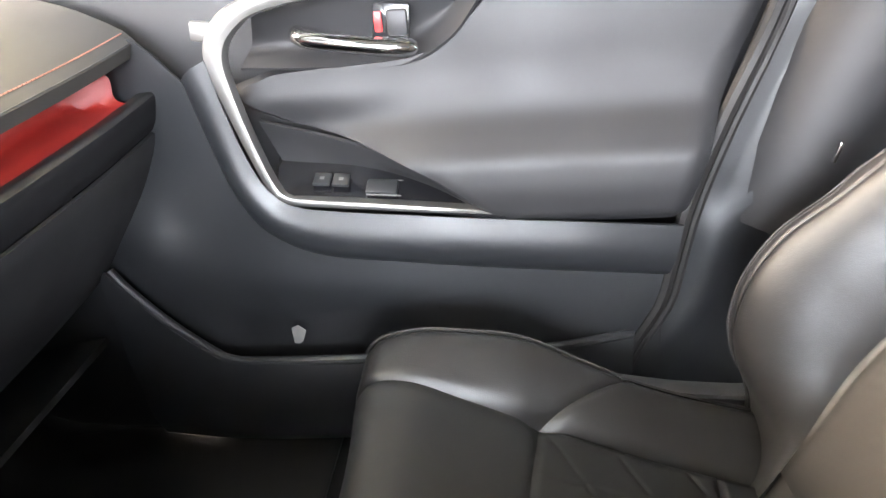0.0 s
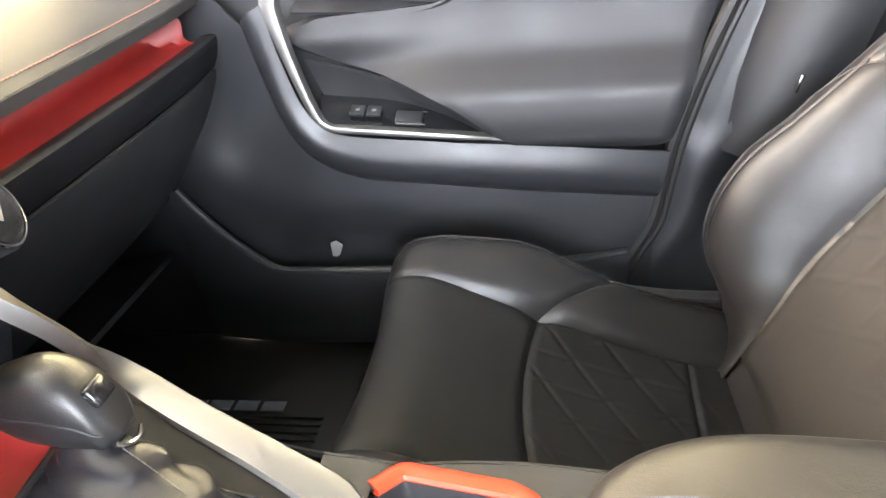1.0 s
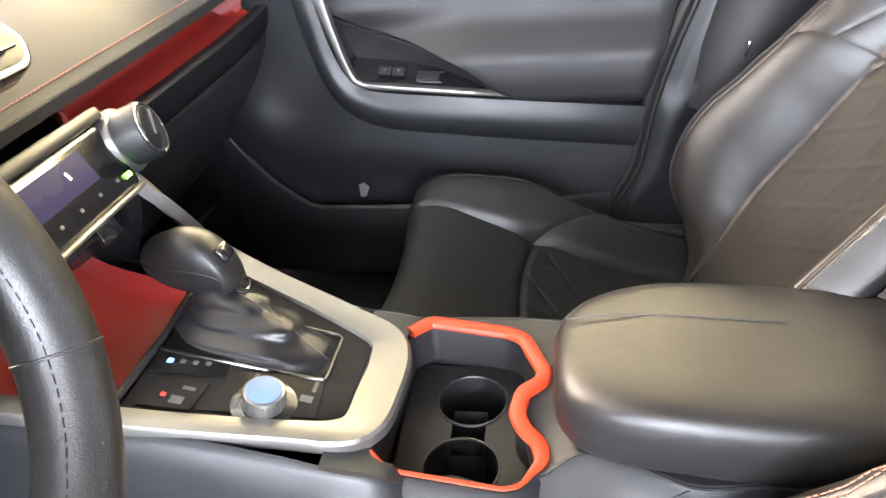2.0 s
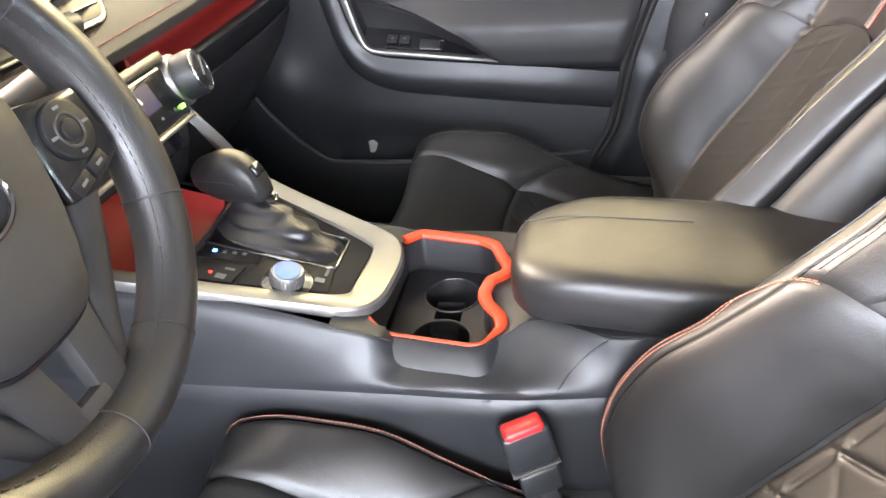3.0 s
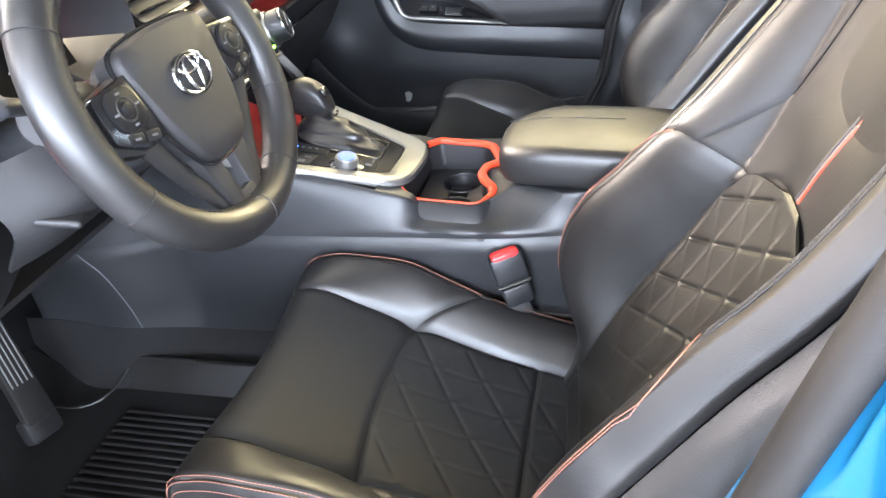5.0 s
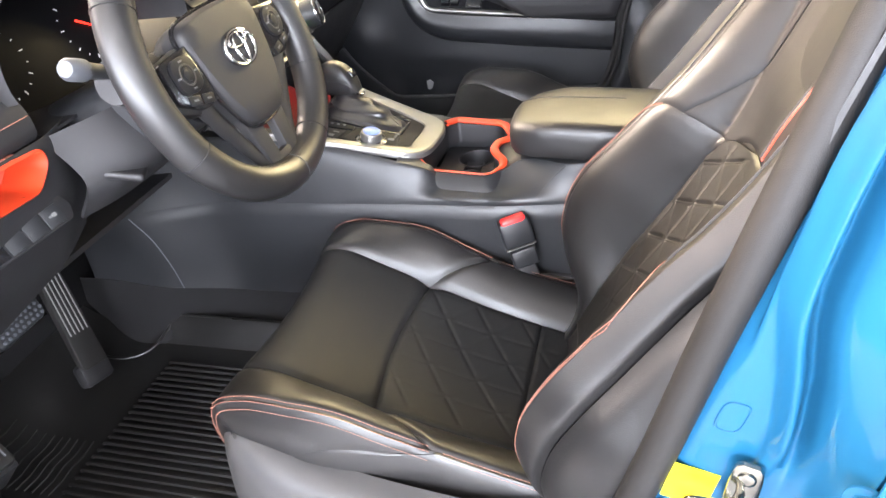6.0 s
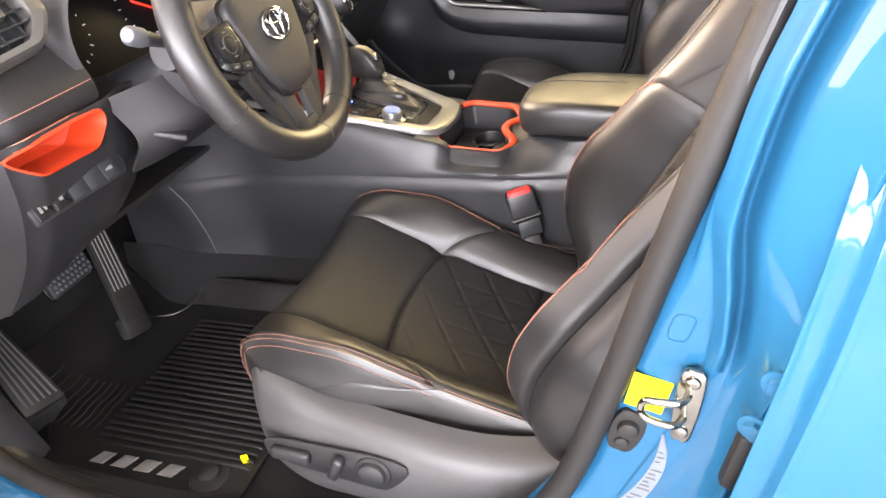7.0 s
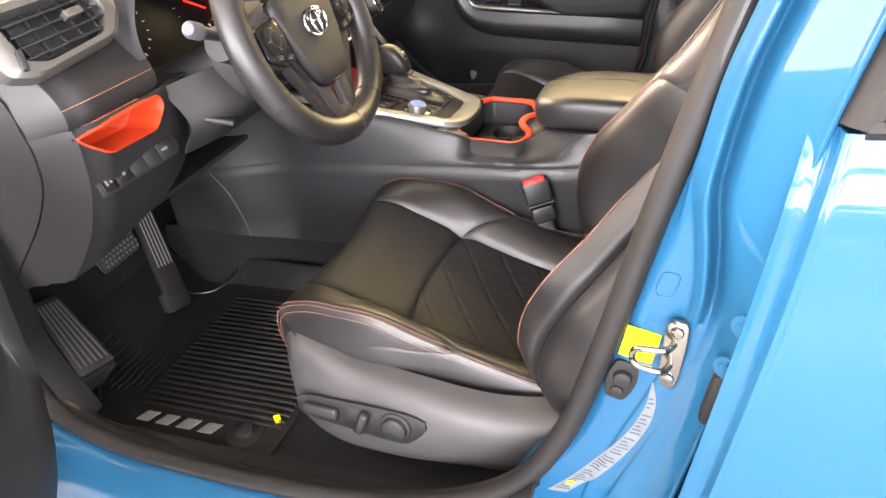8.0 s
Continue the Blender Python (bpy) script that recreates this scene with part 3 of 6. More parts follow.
back_seam = curve([(0, 0.222), (0.15, 0.2334), (0.25, 0.2417), (0.35, 0.2439), (0.45, 0.2313), (0.58, 0.2177), (0.75, 0.2128), (1, 0.178)])
shoulder_in = curve([(0, 0.188), (0.56, 0.188), (0.64, 0.170), (0.72, 0.150), (1, 0.115)])
insert_top = curve([(0, 0.664), (0.02, 0.664), (0.10, 0.635), (0.140, 0.585), (0.16, 0.56)])


shoulder_line = curve([(0, 0.612), (0.135, 0.610), (0.18, 0.602), (0.205, 0.590), (0.222, 0.566), (0.236, 0.525), (0.25, 0.47), (0.265, 0.40)])


def shoulder_u(s):
    """The curved seam between the backrest bolster and the shoulder."""
    return shoulder_line(abs(s))


back_high = curve([(0, 0.0), (0.10, 0.002), (0.13, 0.022), (0.16, 0.056), (0.20, 0.086), (0.25, 0.105), (0.35, 0.1165), (0.45, 0.1072), (0.58, 0.090), (0.75, 0.060), (1, 0.02)])


def back_lift(u, s):
    a = abs(s)
    w0, w1, h = max(back_in(min(u, 0.56)), 0.11) - 0.002, back_ridge(u), back_high(u)
    if a < w0:
        return 0.010 * (a / w0) ** 2
    if a < w1:
        q = (a - w0) / (w1 - w0)
        return 0.010 + h * (0.12 * (0.5 - 0.5 * math.cos(q * math.pi)) + 0.88 * (1 - (1 - q) ** 2.6))
    q = a - w1
    return 0.010 + h - 26 * q * q - 0.4 * q


def back_at(u, s, off=0.0):
    p, t = along(BACK, BACK_T, u)
    n = np.array([-t[1], t[0]])
    p = p + n * (back_lift(u, s) + off)
    return np.array([p[0], s, p[1]])


def tuck(i, n, j, m, wide=1.8, deep=0.005):
    """The sewn edge of a panel, drawn in towards its border."""
    e = min(i, n - 1 - i, j, m - 1 - j)
    return -deep * max(0.0, 1 - e / wide) ** 2


def emboss(a, b):
    """Embossed triangles between three sets of sewn lines. a across, b up, in metres."""
    a, pitch, col = a - 0.029, 0.072, 0.055
    q = [(b - 0.65 * a) / pitch, (b + 0.65 * a) / pitch, a / col]
    d = [abs(q[0] - round(q[0])) * pitch * 0.838, abs(q[1] - round(q[1])) * pitch * 0.838, abs(q[2] - round(q[2])) * col]
    # the cross seams run only part of the way, so that pads of several shapes are left
    some = 1.0 if (q[0] - math.floor(q[0])) < 0.80 else 0.3
    rest = 1.0 if (q[1] - math.floor(q[1])) > 0.22 else 0.2
    v = -0.0005 * math.exp(-((d[0] / 0.0044) ** 2)) - 0.0034 * some * math.exp(-((d[1] / 0.0024) ** 2)) - 0.0013 * rest * math.exp(-((d[2] / 0.0026) ** 2))
    nub = 0.0024 * math.exp(-((math.hypot(q[2] - round(q[2]), q[0] - round(q[0])) / 0.09) ** 2))
    return 0.85 * v + nub + 0.0007 * min(1.0, min(d[1], d[2] + 0.003) / 0.009)


def arc_u(s):
    """The curved seam between the smooth front and the embossed rear of the cushion."""
    return 0.568 - 0.022 * math.cos(min(abs(s) / 0.155, 1) * math.pi / 2)


def joint_u(s):
    """The slanting seam across a side bolster, further back at its outer edge."""
    return 0.568 + 0.146 * min(max((abs(s) - 0.153) / 0.074, 0), 1) ** 1.15


def side_joint_u(s):
    """The seam that sweeps forward and down over the cushion's flank."""
    return 0.714 - 0.30 * min(max((abs(s) - 0.224) / 0.040, 0), 1) ** 1.2


def panel(at, u0, u1, s0, s1, n, m, deep=0.005, wide=1.8, extra=None, base=0.0):
    rows = []
    for i in range(n):
        row = []
        for j in range(m):
            q = j / (m - 1)
            k = i / (n - 1)
            # u0, u1 may depend on s, and s0, s1 on u
            uu = 0.5 * ((u0 if not callable(u0) else u0(0)) + (u1 if not callable(u1) else u1(0)))
            for _ in range(3):
                a, b = (f(uu) if callable(f) else f for f in (s0, s1))
                s = a + (b - a) * q
                lo, hi = (f(s) if callable(f) else f for f in (u0, u1))
                uu = lo + (hi - lo) * k
            off = tuck(i, n, j, m, wide, deep) + base
            if extra:
                off += extra(uu, s) * min(1, min(i, n - 1 - i, j, m - 1 - j) / 4)
            row.append(at(uu, s, off))
        rows.append(row)
    return rows


def moved(rows, shift):
    return [[Vector(p) + Vector(shift) for p in r] for r in rows]


def seat(shift, label, controls):
    sx = Vector(shift)
    t = thing("car_seat", (sx.x + 0.2, sx.y, 0.36), label, "car seat", "front seats")

    thread, spool = (STITCH, "orange thread") if controls else (GREYSTITCH, "dark thread")

    def add(name, rows, mat, parent=t, lab="", depth=0.009, out=(-0.3, 0, 1)):
        return part(name, thick(sheet(moved(rows, sx)), depth, out), mat, parent, lab, 50)

    fill = [[cush_at(u, s, -0.014) for s in np.linspace(-0.25, 0.25, 31)] for u in np.linspace(0, 1, 30)]
    add("cushion_foam", fill, DARK)
    add("front_insert", panel(cush_at, 0.16, arc_u, lambda u: -cush_in(u), cush_in, 50, 40, 0.005), FABRIC, t, "smooth black perforated cushion front")
    length = 0.62
    add("rear_insert", panel(cush_at, arc_u, 0.869, lambda u: -cush_in(u), cush_in, 100, 120, 0.006, 5, lambda u, s: 0.50 * emboss(s, u * length)), FABRIC, t, "black cushion panel with embossed triangles")
    add("back_roll", panel(cush_at, 0.869, 1.0, lambda u: -cush_in(u), cush_in, 40, 90, 0.006, 3, lambda u, s: 0.46 * emboss(s, u * length)), FABRIC)
    add("front_lip", panel(cush_at, 0.0, 0.16, lambda u: -cush_in(u), cush_in, 14, 30, 0.004), LEATHER)
    for s in (-1, 1):
        w = lambda u: s * cush_in(u)
        r = lambda u: s * cush_ridge(u)
        o = lambda u: s * (cush_ridge(u) + 0.038)
        add("front_bolster", panel(cush_at, 0.05, joint_u, w, r, 46, 16, 0.007), LEATHER, t, "black leather side bolster with orange stitching")
        add("rear_bolster", panel(cush_at, joint_u, 1.0, w, r, 30, 16, 0.007), LEATHER)
        add("front_flank", panel(cush_at, 0.02, side_joint_u, r, o, 46, 12, 0.004, 1.5), LEATHER, out=(0, s, 0.4))
        add("rear_flank", panel(cush_at, side_joint_u, 1.0, r, o, 36, 12, 0.004, 1.5, None, 0.001), LEATHER, out=(0, s, 0.4))
        for off in ((0.004, 0.009) if s > 0 else (0.002, 0.008, 0.014)):
            path = [Vector(cush_at(u, s * (cush_ridge(u) + off - 0.004), 0.0006)) + sx for u in np.linspace(0.10, 0.70, 66)]
            part("stitching", dashes(path, 0.0005), thread, t, spool)
        for off in (0.001, 0.006) if controls else (0.003, ):
            path = [Vector(cush_at(u, s * (cush_ridge(u) + off), 0.0006)) + sx for u in np.linspace(0.725, 0.97, 28)]
            part("stitching", dashes(path, 0.0005), thread, t, spool)
    # backrest
    blen = 0.79
    nub_u = float(np.argmin(abs(BACK[:, 1] - 0.808))) / 199
    add("back_foam", [[back_at(u, q * (back_ridge(u) - 0.004), -0.008) for q in np.linspace(-1, 1, 61)] for u in np.linspace(0, 1, 50)], LEATHER)
    add("back_insert", panel(back_at, 0.10, 0.662, lambda u: -back_in(u), back_in, 230 if controls else 110, 150 if controls else 76, 0.003, 4, lambda u, s: emboss(s, (u - nub_u) * blen) * (0.10 + 0.90 * step(0.16, 0.40, u)) * step(0.655, 0.625, u) * (1.0 if controls else 0.45)), INSERT, t, "black backrest panel with embossed triangles")
    for s in (-1, 1):
        w = lambda u: s * back_in(u)
        edge = lambda u: s * back_ridge(u)
        r = lambda u: s * back_seam(u)
        add("bolster_edge", panel(back_at, 0.02, 1.0, r, edge, 50, 8, 0.0015, 1.2), LEATHER)
        add("back_bolster", panel(back_at, 0.02, shoulder_u, w, r, 60, 24, 0.0025, 1.3), LEATHER, t, "black leather backrest bolster")
        top = lambda u: s * max(back_in(u), shoulder_in(u))
        add("shoulder", panel(back_at, shoulder_u, 1.0, top, r, 40, 24, 0.0025, 1.3), LEATHER)

        def wrap(u, q):
            """The backrest's flank: a band behind the stitched edge, a pinched seam, and a full lower pad."""
            p = back_at(u, s * back_ridge(u))
            e = along(BACK, BACK_T, u)
            n = np.array([-e[1][1], e[1][0]])
            low = min(max((u - 0.125) / 0.11, 0), 1)
            k = math.sqrt(low * (2 - low))
            h = (back_high(u) + 0.10) * (0.25 + 0.75 * k)
            band = 0.026 * math.sin(min(q / 0.20, 1) * math.pi / 2)
            pad = 0.034 * math.sin(min(max((q - 0.20) / 0.80, 0), 1) * math.pi) ** 0.7 + 0.010 * min(max((q - 0.20) / 0.3, 0), 1)
            pinch = -0.007 * math.exp(-(((q - 0.20) / 0.04) ** 2))
            y = s * (back_ridge(u) + (band + pad + pinch) * k)
            return np.array([p[0] - n[0] * h * q, y, p[2] - n[1] * h * q])

        us = np.r_[0.125, 0.128, 0.134, 0.144, np.linspace(0.16, 1, 46)]
        add("flank_band", [[wrap(u, q) for q in np.linspace(0, 0.20, 9)] for u in us], LEATHER, out=(0, s, 0))
        add("flank_pad", [[wrap(u, q) for q in np.linspace(0.203, 1, 24)] for u in us], LEATHER, out=(0, s, 0))
        for off in (0.003, 0.008):
            edge_line = [(u, back_ridge(u) + 0.001 - off) for u in np.linspace(0.15, 0.46, 50)]
            seam_line = [(shoulder_u(q) - 0.6 * (off - 0.002), q) for q in np.linspace(0.249 - off, 0.200, 24)]
            part("stitching", dashes([Vector(back_at(u, s * q, 0.0009)) + sx for u, q in edge_line + seam_line], 0.00055), thread, t, spool)
    add("centre_panel", panel(back_at, lambda s: max(insert_top(abs(s)), shoulder_u(s)) - 0.004, 1.0, lambda u: -shoulder_in(u) - 0.003, lambda u: shoulder_in(u) + 0.003, 60, 60, 0.003, 1.5, lambda u, s: -0.010 * max(0.0, 1 - (s / shoulder_in(u)) ** 2) * step(0.70, 0.84, u), -0.0025), LEATHER, t, "smooth black leather upper backrest")
    line = [(u, -0.010 * step(0.70, 0.84, u) - 0.0005) for u in np.linspace(0.668, 0.99, 40)]
    for name, off, r, mat, lab in (("orange_piping", 0.0, 0.0021, ORANGE, "orange piping down the backrest"), ("pale_piping", 0.0042, 0.0013, PRINT, "pale piping"), ("piping_groove", 0.0085, 0.0026, DARK, "")):
        part(name, tube([Vector(back_at(u, off - 0.004 + 0.03 * (u - 0.67), d - 0.002)) + sx for u, d in line], r, 8), mat, t, lab)
    for s in (-1, 1):
        for off in (0.0, 0.006):
            part("shoulder_stitch", dashes([Vector(back_at(u, s * (back_seam(u) - 0.006 - off), 0.0006)) + sx for u in np.linspace(0.60, 0.98, 50)], 0.0005), GREYSTITCH, t, "dark thread")
        part("shoulder_seam", tube([Vector(back_at(u, s * (back_seam(u) - 0.001), 0.0)) + sx for u in np.linspace(0.60, 0.98, 40)], 0.0009, 6), DARK, t)
    rows = [[(along(BACK, BACK_T, u)[0][0] + 0.085, s, along(BACK, BACK_T, u)[0][1] - 0.02) for s in np.linspace(-1, 1, 8) * (back_ridge(u) + 0.02)] for u in np.linspace(0, 1, 20)]
    add("back_shell", rows, HARD, out=(1, 0, -0.3))
    # plinth and side cover
    part("seat_frame", box((0.46, 0.44, 0.10), pose(sx.x + 0.20, sx.y, sx.z + 0.40), 0.02), DARK, t)
    for s in (-1, 1):
        part("seat_rail", box((0.60, 0.05, 0.03), pose(sx.x + 0.22, sx.y + s * 0.2, 0.352), 0.006), DARK, t)
        lo = curve([(-0.04, 0.47), (0.0, 0.415), (0.06, 0.395), (0.30, 0.40), (0.46, 0.42), (0.52, 0.46)])
        hi = curve([(-0.04, 0.585), (0.0, 0.588), (0.05, 0.575), (0.10, 0.556), (0.25, 0.528), (0.38, 0.512), (0.46, 0.52), (0.52, 0.55)])
        out = curve([(-0.04, 0.235), (-0.015, 0.272), (0.03, 0.296), (0.15, 0.312), (0.4, 0.31), (0.52, 0.29)])
        rows = []
        for x in np.linspace(-0.04, 0.52, 40):
            a, b, y = lo(x), hi(x), out(x)
            prof = spline([(y - 0.03, a - 0.005), (y, a + 0.008), (y + 0.006, a + 0.35 * (b - a)), (y - 0.004, a + 0.75 * (b - a)), (y - 0.022, b - 0.004), (y - 0.06, b + 0.006)], 18)
            rows.append([(x, s * q[0], q[1]) for q in prof])
        cover = add("side_cover", rows, LIT_COVER, t, "grey-black plastic seat side cover", 0.005, (0, s, 0))
        if controls and s < 0:
            fm = basis(sx + Vector((0.02, -0.3165, 0.49)), (1, -0.04, -0.03), (0, -1, 0.12))
            part("control_recess", slab(spline([(0.005, 0.018), (0.10, 0.022), (0.20, 0.02), (0.236, 0.004), (0.205, -0.036), (0.17, -0.042), (0.02, -0.024), (0.0, -0.008)], 40, True), 0.003, fm, 0.002), DARK, cover)
            part("lumbar_switch", box((0.066, 0.022, 0.016), fm @ pose(0.045, -0.002, 0.008, 0, 0, -2), 0.006, 3), HARD, cover)
            part("recline_lever", box((0.018, 0.046, 0.02), fm @ pose(0.122, -0.008, 0.01, 0, 0, -22), 0.007, 3), HARD, cover)
            part("round_knob", disc(0.022, 0.014, fm @ pose(0.18, -0.008, 0.002), 28, 0.006), HARD, cover)
            part("knob_ring", disc(0.028, 0.006, fm @ pose(0.18, -0.008, 0.001), 28, 0.003), DARK, cover)
    # headrest on two posts, out of view, added to complete the seat and block window light
    top = Vector((0.765, 0.0, 1.13)) + sx
    rows = []
    for q in np.linspace(0, 1, 15):
        k = math.sin(math.pi * (0.06 + 0.88 * q)) ** 0.35
        c = top + Vector((0.035 + 0.05 * q, 0, 0.075 + 0.19 * q))
        rows.append([c + Vector((0.052 * k * abs(math.cos(a)) ** 0.6 * math.copysign(1, math.cos(a)), 0.125 * k * abs(math.sin(a)) ** 0.6 * math.copysign(1, math.sin(a)), 0)) for a in np.linspace(0, 2 * math.pi, 32, endpoint=False)])
    part("unseen_headrest", capped(rows), LEATHER, t)
    for s in (-1, 1):
        part("unseen_headrest_post", tube([top + Vector((0.02, 0.06 * s, -0.06)), top + Vector((0.045, 0.06 * s, 0.10))], 0.006, 10), CHROME, t)
    return t


seat((0.0, CY, 0.0), "black leather driver seat with orange stitching and embossed insert", True)
seat((0.089, CY + 0.752, 0.03), "black leather passenger seat beside the centre console", False)


def buckle(x, y, z, label):
    t = thing("seat_belt_buckle", (x, y, z), label, "seat belt buckle", "seat belt buckles")
    m = basis((x, y, z), (0.93, 0.37, 0.12), (-0.25, 0.10, 0.96))
    part("housing", box((0.056, 0.034, 0.052), m @ pose(0, 0, -0.027), 0.006, 3), HARD, t)
    part("button", box((0.046, 0.025, 0.020), m @ pose(0, -0.004, -0.006), 0.005, 3), REDPLASTIC, t, "red release button")
    part("seat_ring", box((0.057, 0.035, 0.003), m @ pose(0, 0, -0.054), 0.001), GREYSTITCH, t)
    part("sleeve", box((0.048, 0.026, 0.036), m @ pose(0.001, 0.001, -0.079), 0.005, 3), HARD, t)
    part("stalk", box((0.034, 0.016, 0.13), m @ pose(0.004, 0.002, -0.150, 0, -6, 0), 0.005), DARK, t)


buckle(0.311, -0.163, 0.652, "black seat belt buckle with a bright red button")

# ---- centre console ----


console = thing("centre_console", (0.15, 0.0, 0.34), "black centre console with silver frame and orange cup holder rim", "console")


def plate_z(x):
    return 0.733 + 0.24 * (0.125 - x)


top_z = curve([(-0.62, 0.80), (-0.30, 0.80), (-0.08, 0.778), (0.09, 0.737), (0.122, 0.731), (0.15, 0.7225), (0.20, 0.7195), (0.28, 0.7185), (0.34, 0.721), (0.40, 0.729), (0.46, 0.735), (0.52, 0.737), (0.95, 0.73)])
top_y = curve([(-0.62, 0.150), (-0.24, 0.134), (-0.08, 0.119), (0.06, 0.113), (0.13, 0.115), (0.18, 0.122), (0.25, 0.126), (0.32, 0.120), (0.40, 0.109), (0.46, 0.104), (0.95, 0.10)])
# on the driver's side the deck dips round the cup holder
near_z = curve([(-0.62, 0.80), (-0.30, 0.80), (-0.08, 0.778), (0.09, 0.737), (0.118, 0.730), (0.136, 0.724), (0.150, 0.716), (0.166, 0.694), (0.20, 0.693), (0.26, 0.697), (0.285, 0.704), (0.31, 0.716), (0.34, 0.722), (0.37, 0.726), (0.40, 0.729), (0.46, 0.735), (0.52, 0.737), (0.95, 0.73)])
near_y = curve([(-0.62, 0.150), (-0.24, 0.134), (-0.08, 0.119), (0.06, 0.113), (0.115, 0.113), (0.136, 0.110), (0.150, 0.106), (0.166, 0.090), (0.26, 0.089), (0.285, 0.080), (0.31, 0.068), (0.34, 0.070), (0.37, 0.086), (0.40, 0.103), (0.46, 0.104), (0.95, 0.10)])


def deck_at(x, q):
    """The deck's place at q from -1, the driver's edge, to 1, the passenger's."""
    a, b = near_y(x), top_y(x)
    y = -a + (a + b) * (q + 1) / 2
    return (x, y, near_z(x) + (top_z(x) - near_z(x)) * step(-1.0, 0.0, q))


for s, n in ((-1, 40), (1, 40)):
    rows = []
    for x in np.linspace(-0.62, 0.95, 110):
        a, b = (near_z(x), near_y(x)) if s < 0 else (top_z(x), top_y(x))
        flare = 0.055 * step(-0.28, -0.50, x)
        w = curve([(-0.62, 0.155), (-0.2, 0.146), (0.15, 0.139), (0.3, 0.137), (0.45, 0.118), (0.95, 0.115)])(x) + flare
        prof = [(b - 0.003, a + 0.0005), (b + 0.002, a - 0.0025), (b + 0.5 * (w - b), max(a - 0.026, 0.684)), (max(w, b), 0.675), (w + 0.002, 0.662)]
        rows.append([(x, s * y, z) for y, z in spline(prof, 16)])
    part("upper_side", thick(sheet(rows), 0.004), HARD, console)
    rows = []
    for x in np.linspace(-0.62, 0.95, 60):
        flare = 0.055 * step(-0.28, -0.50, x)
        w = curve([(-0.62, 0.155), (-0.2, 0.146), (0.15, 0.139), (0.3, 0.137), (0.45, 0.118), (0.95, 0.115)])(x) + flare
        prof = [(w - 0.004, 0.6605), (w + 0.004, 0.655), (w + 0.006, 0.60), (w + 0.012, 0.50), (w + 0.026, 0.42), (w + 0.05, 0.36)]
        rows.append([(x, s * y, z) for y, z in spline(prof, 18)])
    part("lower_side", thick(sheet(rows), 0.004), HARD, console)
# the seam of the front side panel
def low_y(x, z):
    w = curve([(-0.62, 0.155), (-0.2, 0.146), (0.15, 0.139), (0.3, 0.137), (0.45, 0.118), (0.95, 0.115)])(x) + 0.055 * step(-0.28, -0.50, x)
    return -(w + curve([(0.36, 0.05), (0.42, 0.026), (0.50, 0.012), (0.60, 0.006), (0.655, 0.004)])(z))


part("seam", tube([(x, low_y(x, z) - 0.0004, z) for x, z in spline([(-0.475, 0.652), (-0.445, 0.60), (-0.425, 0.53), (-0.41, 0.455)], 30)], 0.0013, 6), PRINT, console)
part("carpet_side", thick(sheet([[(x, low_y(x, z) - d, z) for z, d in ((0.452 + 0.05 * step(-0.25, -0.6, x), 0.002), (0.44, 0.006), (0.40, 0.008), (0.36, 0.012))] for x in np.linspace(-0.66, 0.3, 40)]), 0.004), CARPET, console)
side_w = curve([(-0.62, 0.155), (-0.2, 0.146), (0.15, 0.139), (0.3, 0.137), (0.45, 0.118), (0.95, 0.115)])


def side_y(x, z):
    """The upper side panel's y at a place along it."""
    a, b, w = near_z(x), near_y(x), side_w(x)
    return float(np.interp(z, [0.662, 0.675, a - 0.026, a - 0.0025], [w + 0.002, w, b + 0.5 * (w - b), b + 0.002]))


for ends in (((0.342, 0.663), (0.356, 0.681), (0.380, 0.705), (0.402, 0.7265)), ):
    part("joint", tube([(x, -side_y(x, z) - 0.0002, z) for x, z in spline(ends, 16)], 0.0011, 6), DARK, console)
part("deck_front", thick(sheet([[(x, y, top_z(x) - 0.002) for y in np.linspace(-top_y(x), top_y(x), 9)] for x in np.linspace(-0.62, -0.26, 14)]), 0.004), HARD, console)
part("deck_rear", thick(sheet([[deck_at(x, q) for q in np.linspace(-1, 1, 21)] for x in np.linspace(0.330, 0.95, 60)]), 0.004), HARD, console)
part("end_panel", box((0.02, 0.21, 0.36), pose(0.95, 0, 0.54), 0.004), HARD, console)


def ribbon(path, widths, rise=0.006, n=90):
    """A band along a path, gently domed across."""
    p = spline([(*q, w) for q, w in zip(path, widths)], n)
    rows = []
    for i, q in enumerate(p):
        d = Vector(p[min(i + 1, n - 1)][:3] - p[max(i - 1, 0)][:3])
        a = Vector((0, 0, 1)).cross(d)
        a = a.normalized()
        up = d.cross(a).normalized()
        rows.append([Vector(q[:3]) + a * q[3] * c + up * rise * h for c, h in ((-1, -1.6), (-1, 0.2), (-0.85, 0.8), (-0.4, 1), (0.4, 1), (0.85, 0.8), (1, 0.2), (1, -1.6))])
    return sheet(rows)


def on_plate(x, y, d=0.0):
    return (x, y, plate_z(x) + d)


path = [on_plate(-0.30, -0.138), on_plate(-0.18, -0.123), on_plate(-0.05, -0.105), on_plate(0.06, -0.085), on_plate(0.098, -0.076), on_plate(0.117, -0.058), on_plate(0.122, -0.02),
        on_plate(0.124, 0.03), on_plate(0.112, 0.064), on_plate(0.06, 0.088), on_plate(-0.02, 0.117), on_plate(-0.072, 0.138), (-0.098, 0.138, 0.805), (-0.110, 0.124, 0.845), (-0.124, 0.104, 0.890), (-0.138, 0.092, 0.922)]
part("silver_frame", thick(ribbon(path, [0.012, 0.012, 0.012, 0.013, 0.017, 0.022, 0.024, 0.023, 0.02, 0.017, 0.016, 0.016, 0.0155, 0.014, 0.013, 0.012], 0.0055), 0.003), SILVER, console, "satin silver frame")
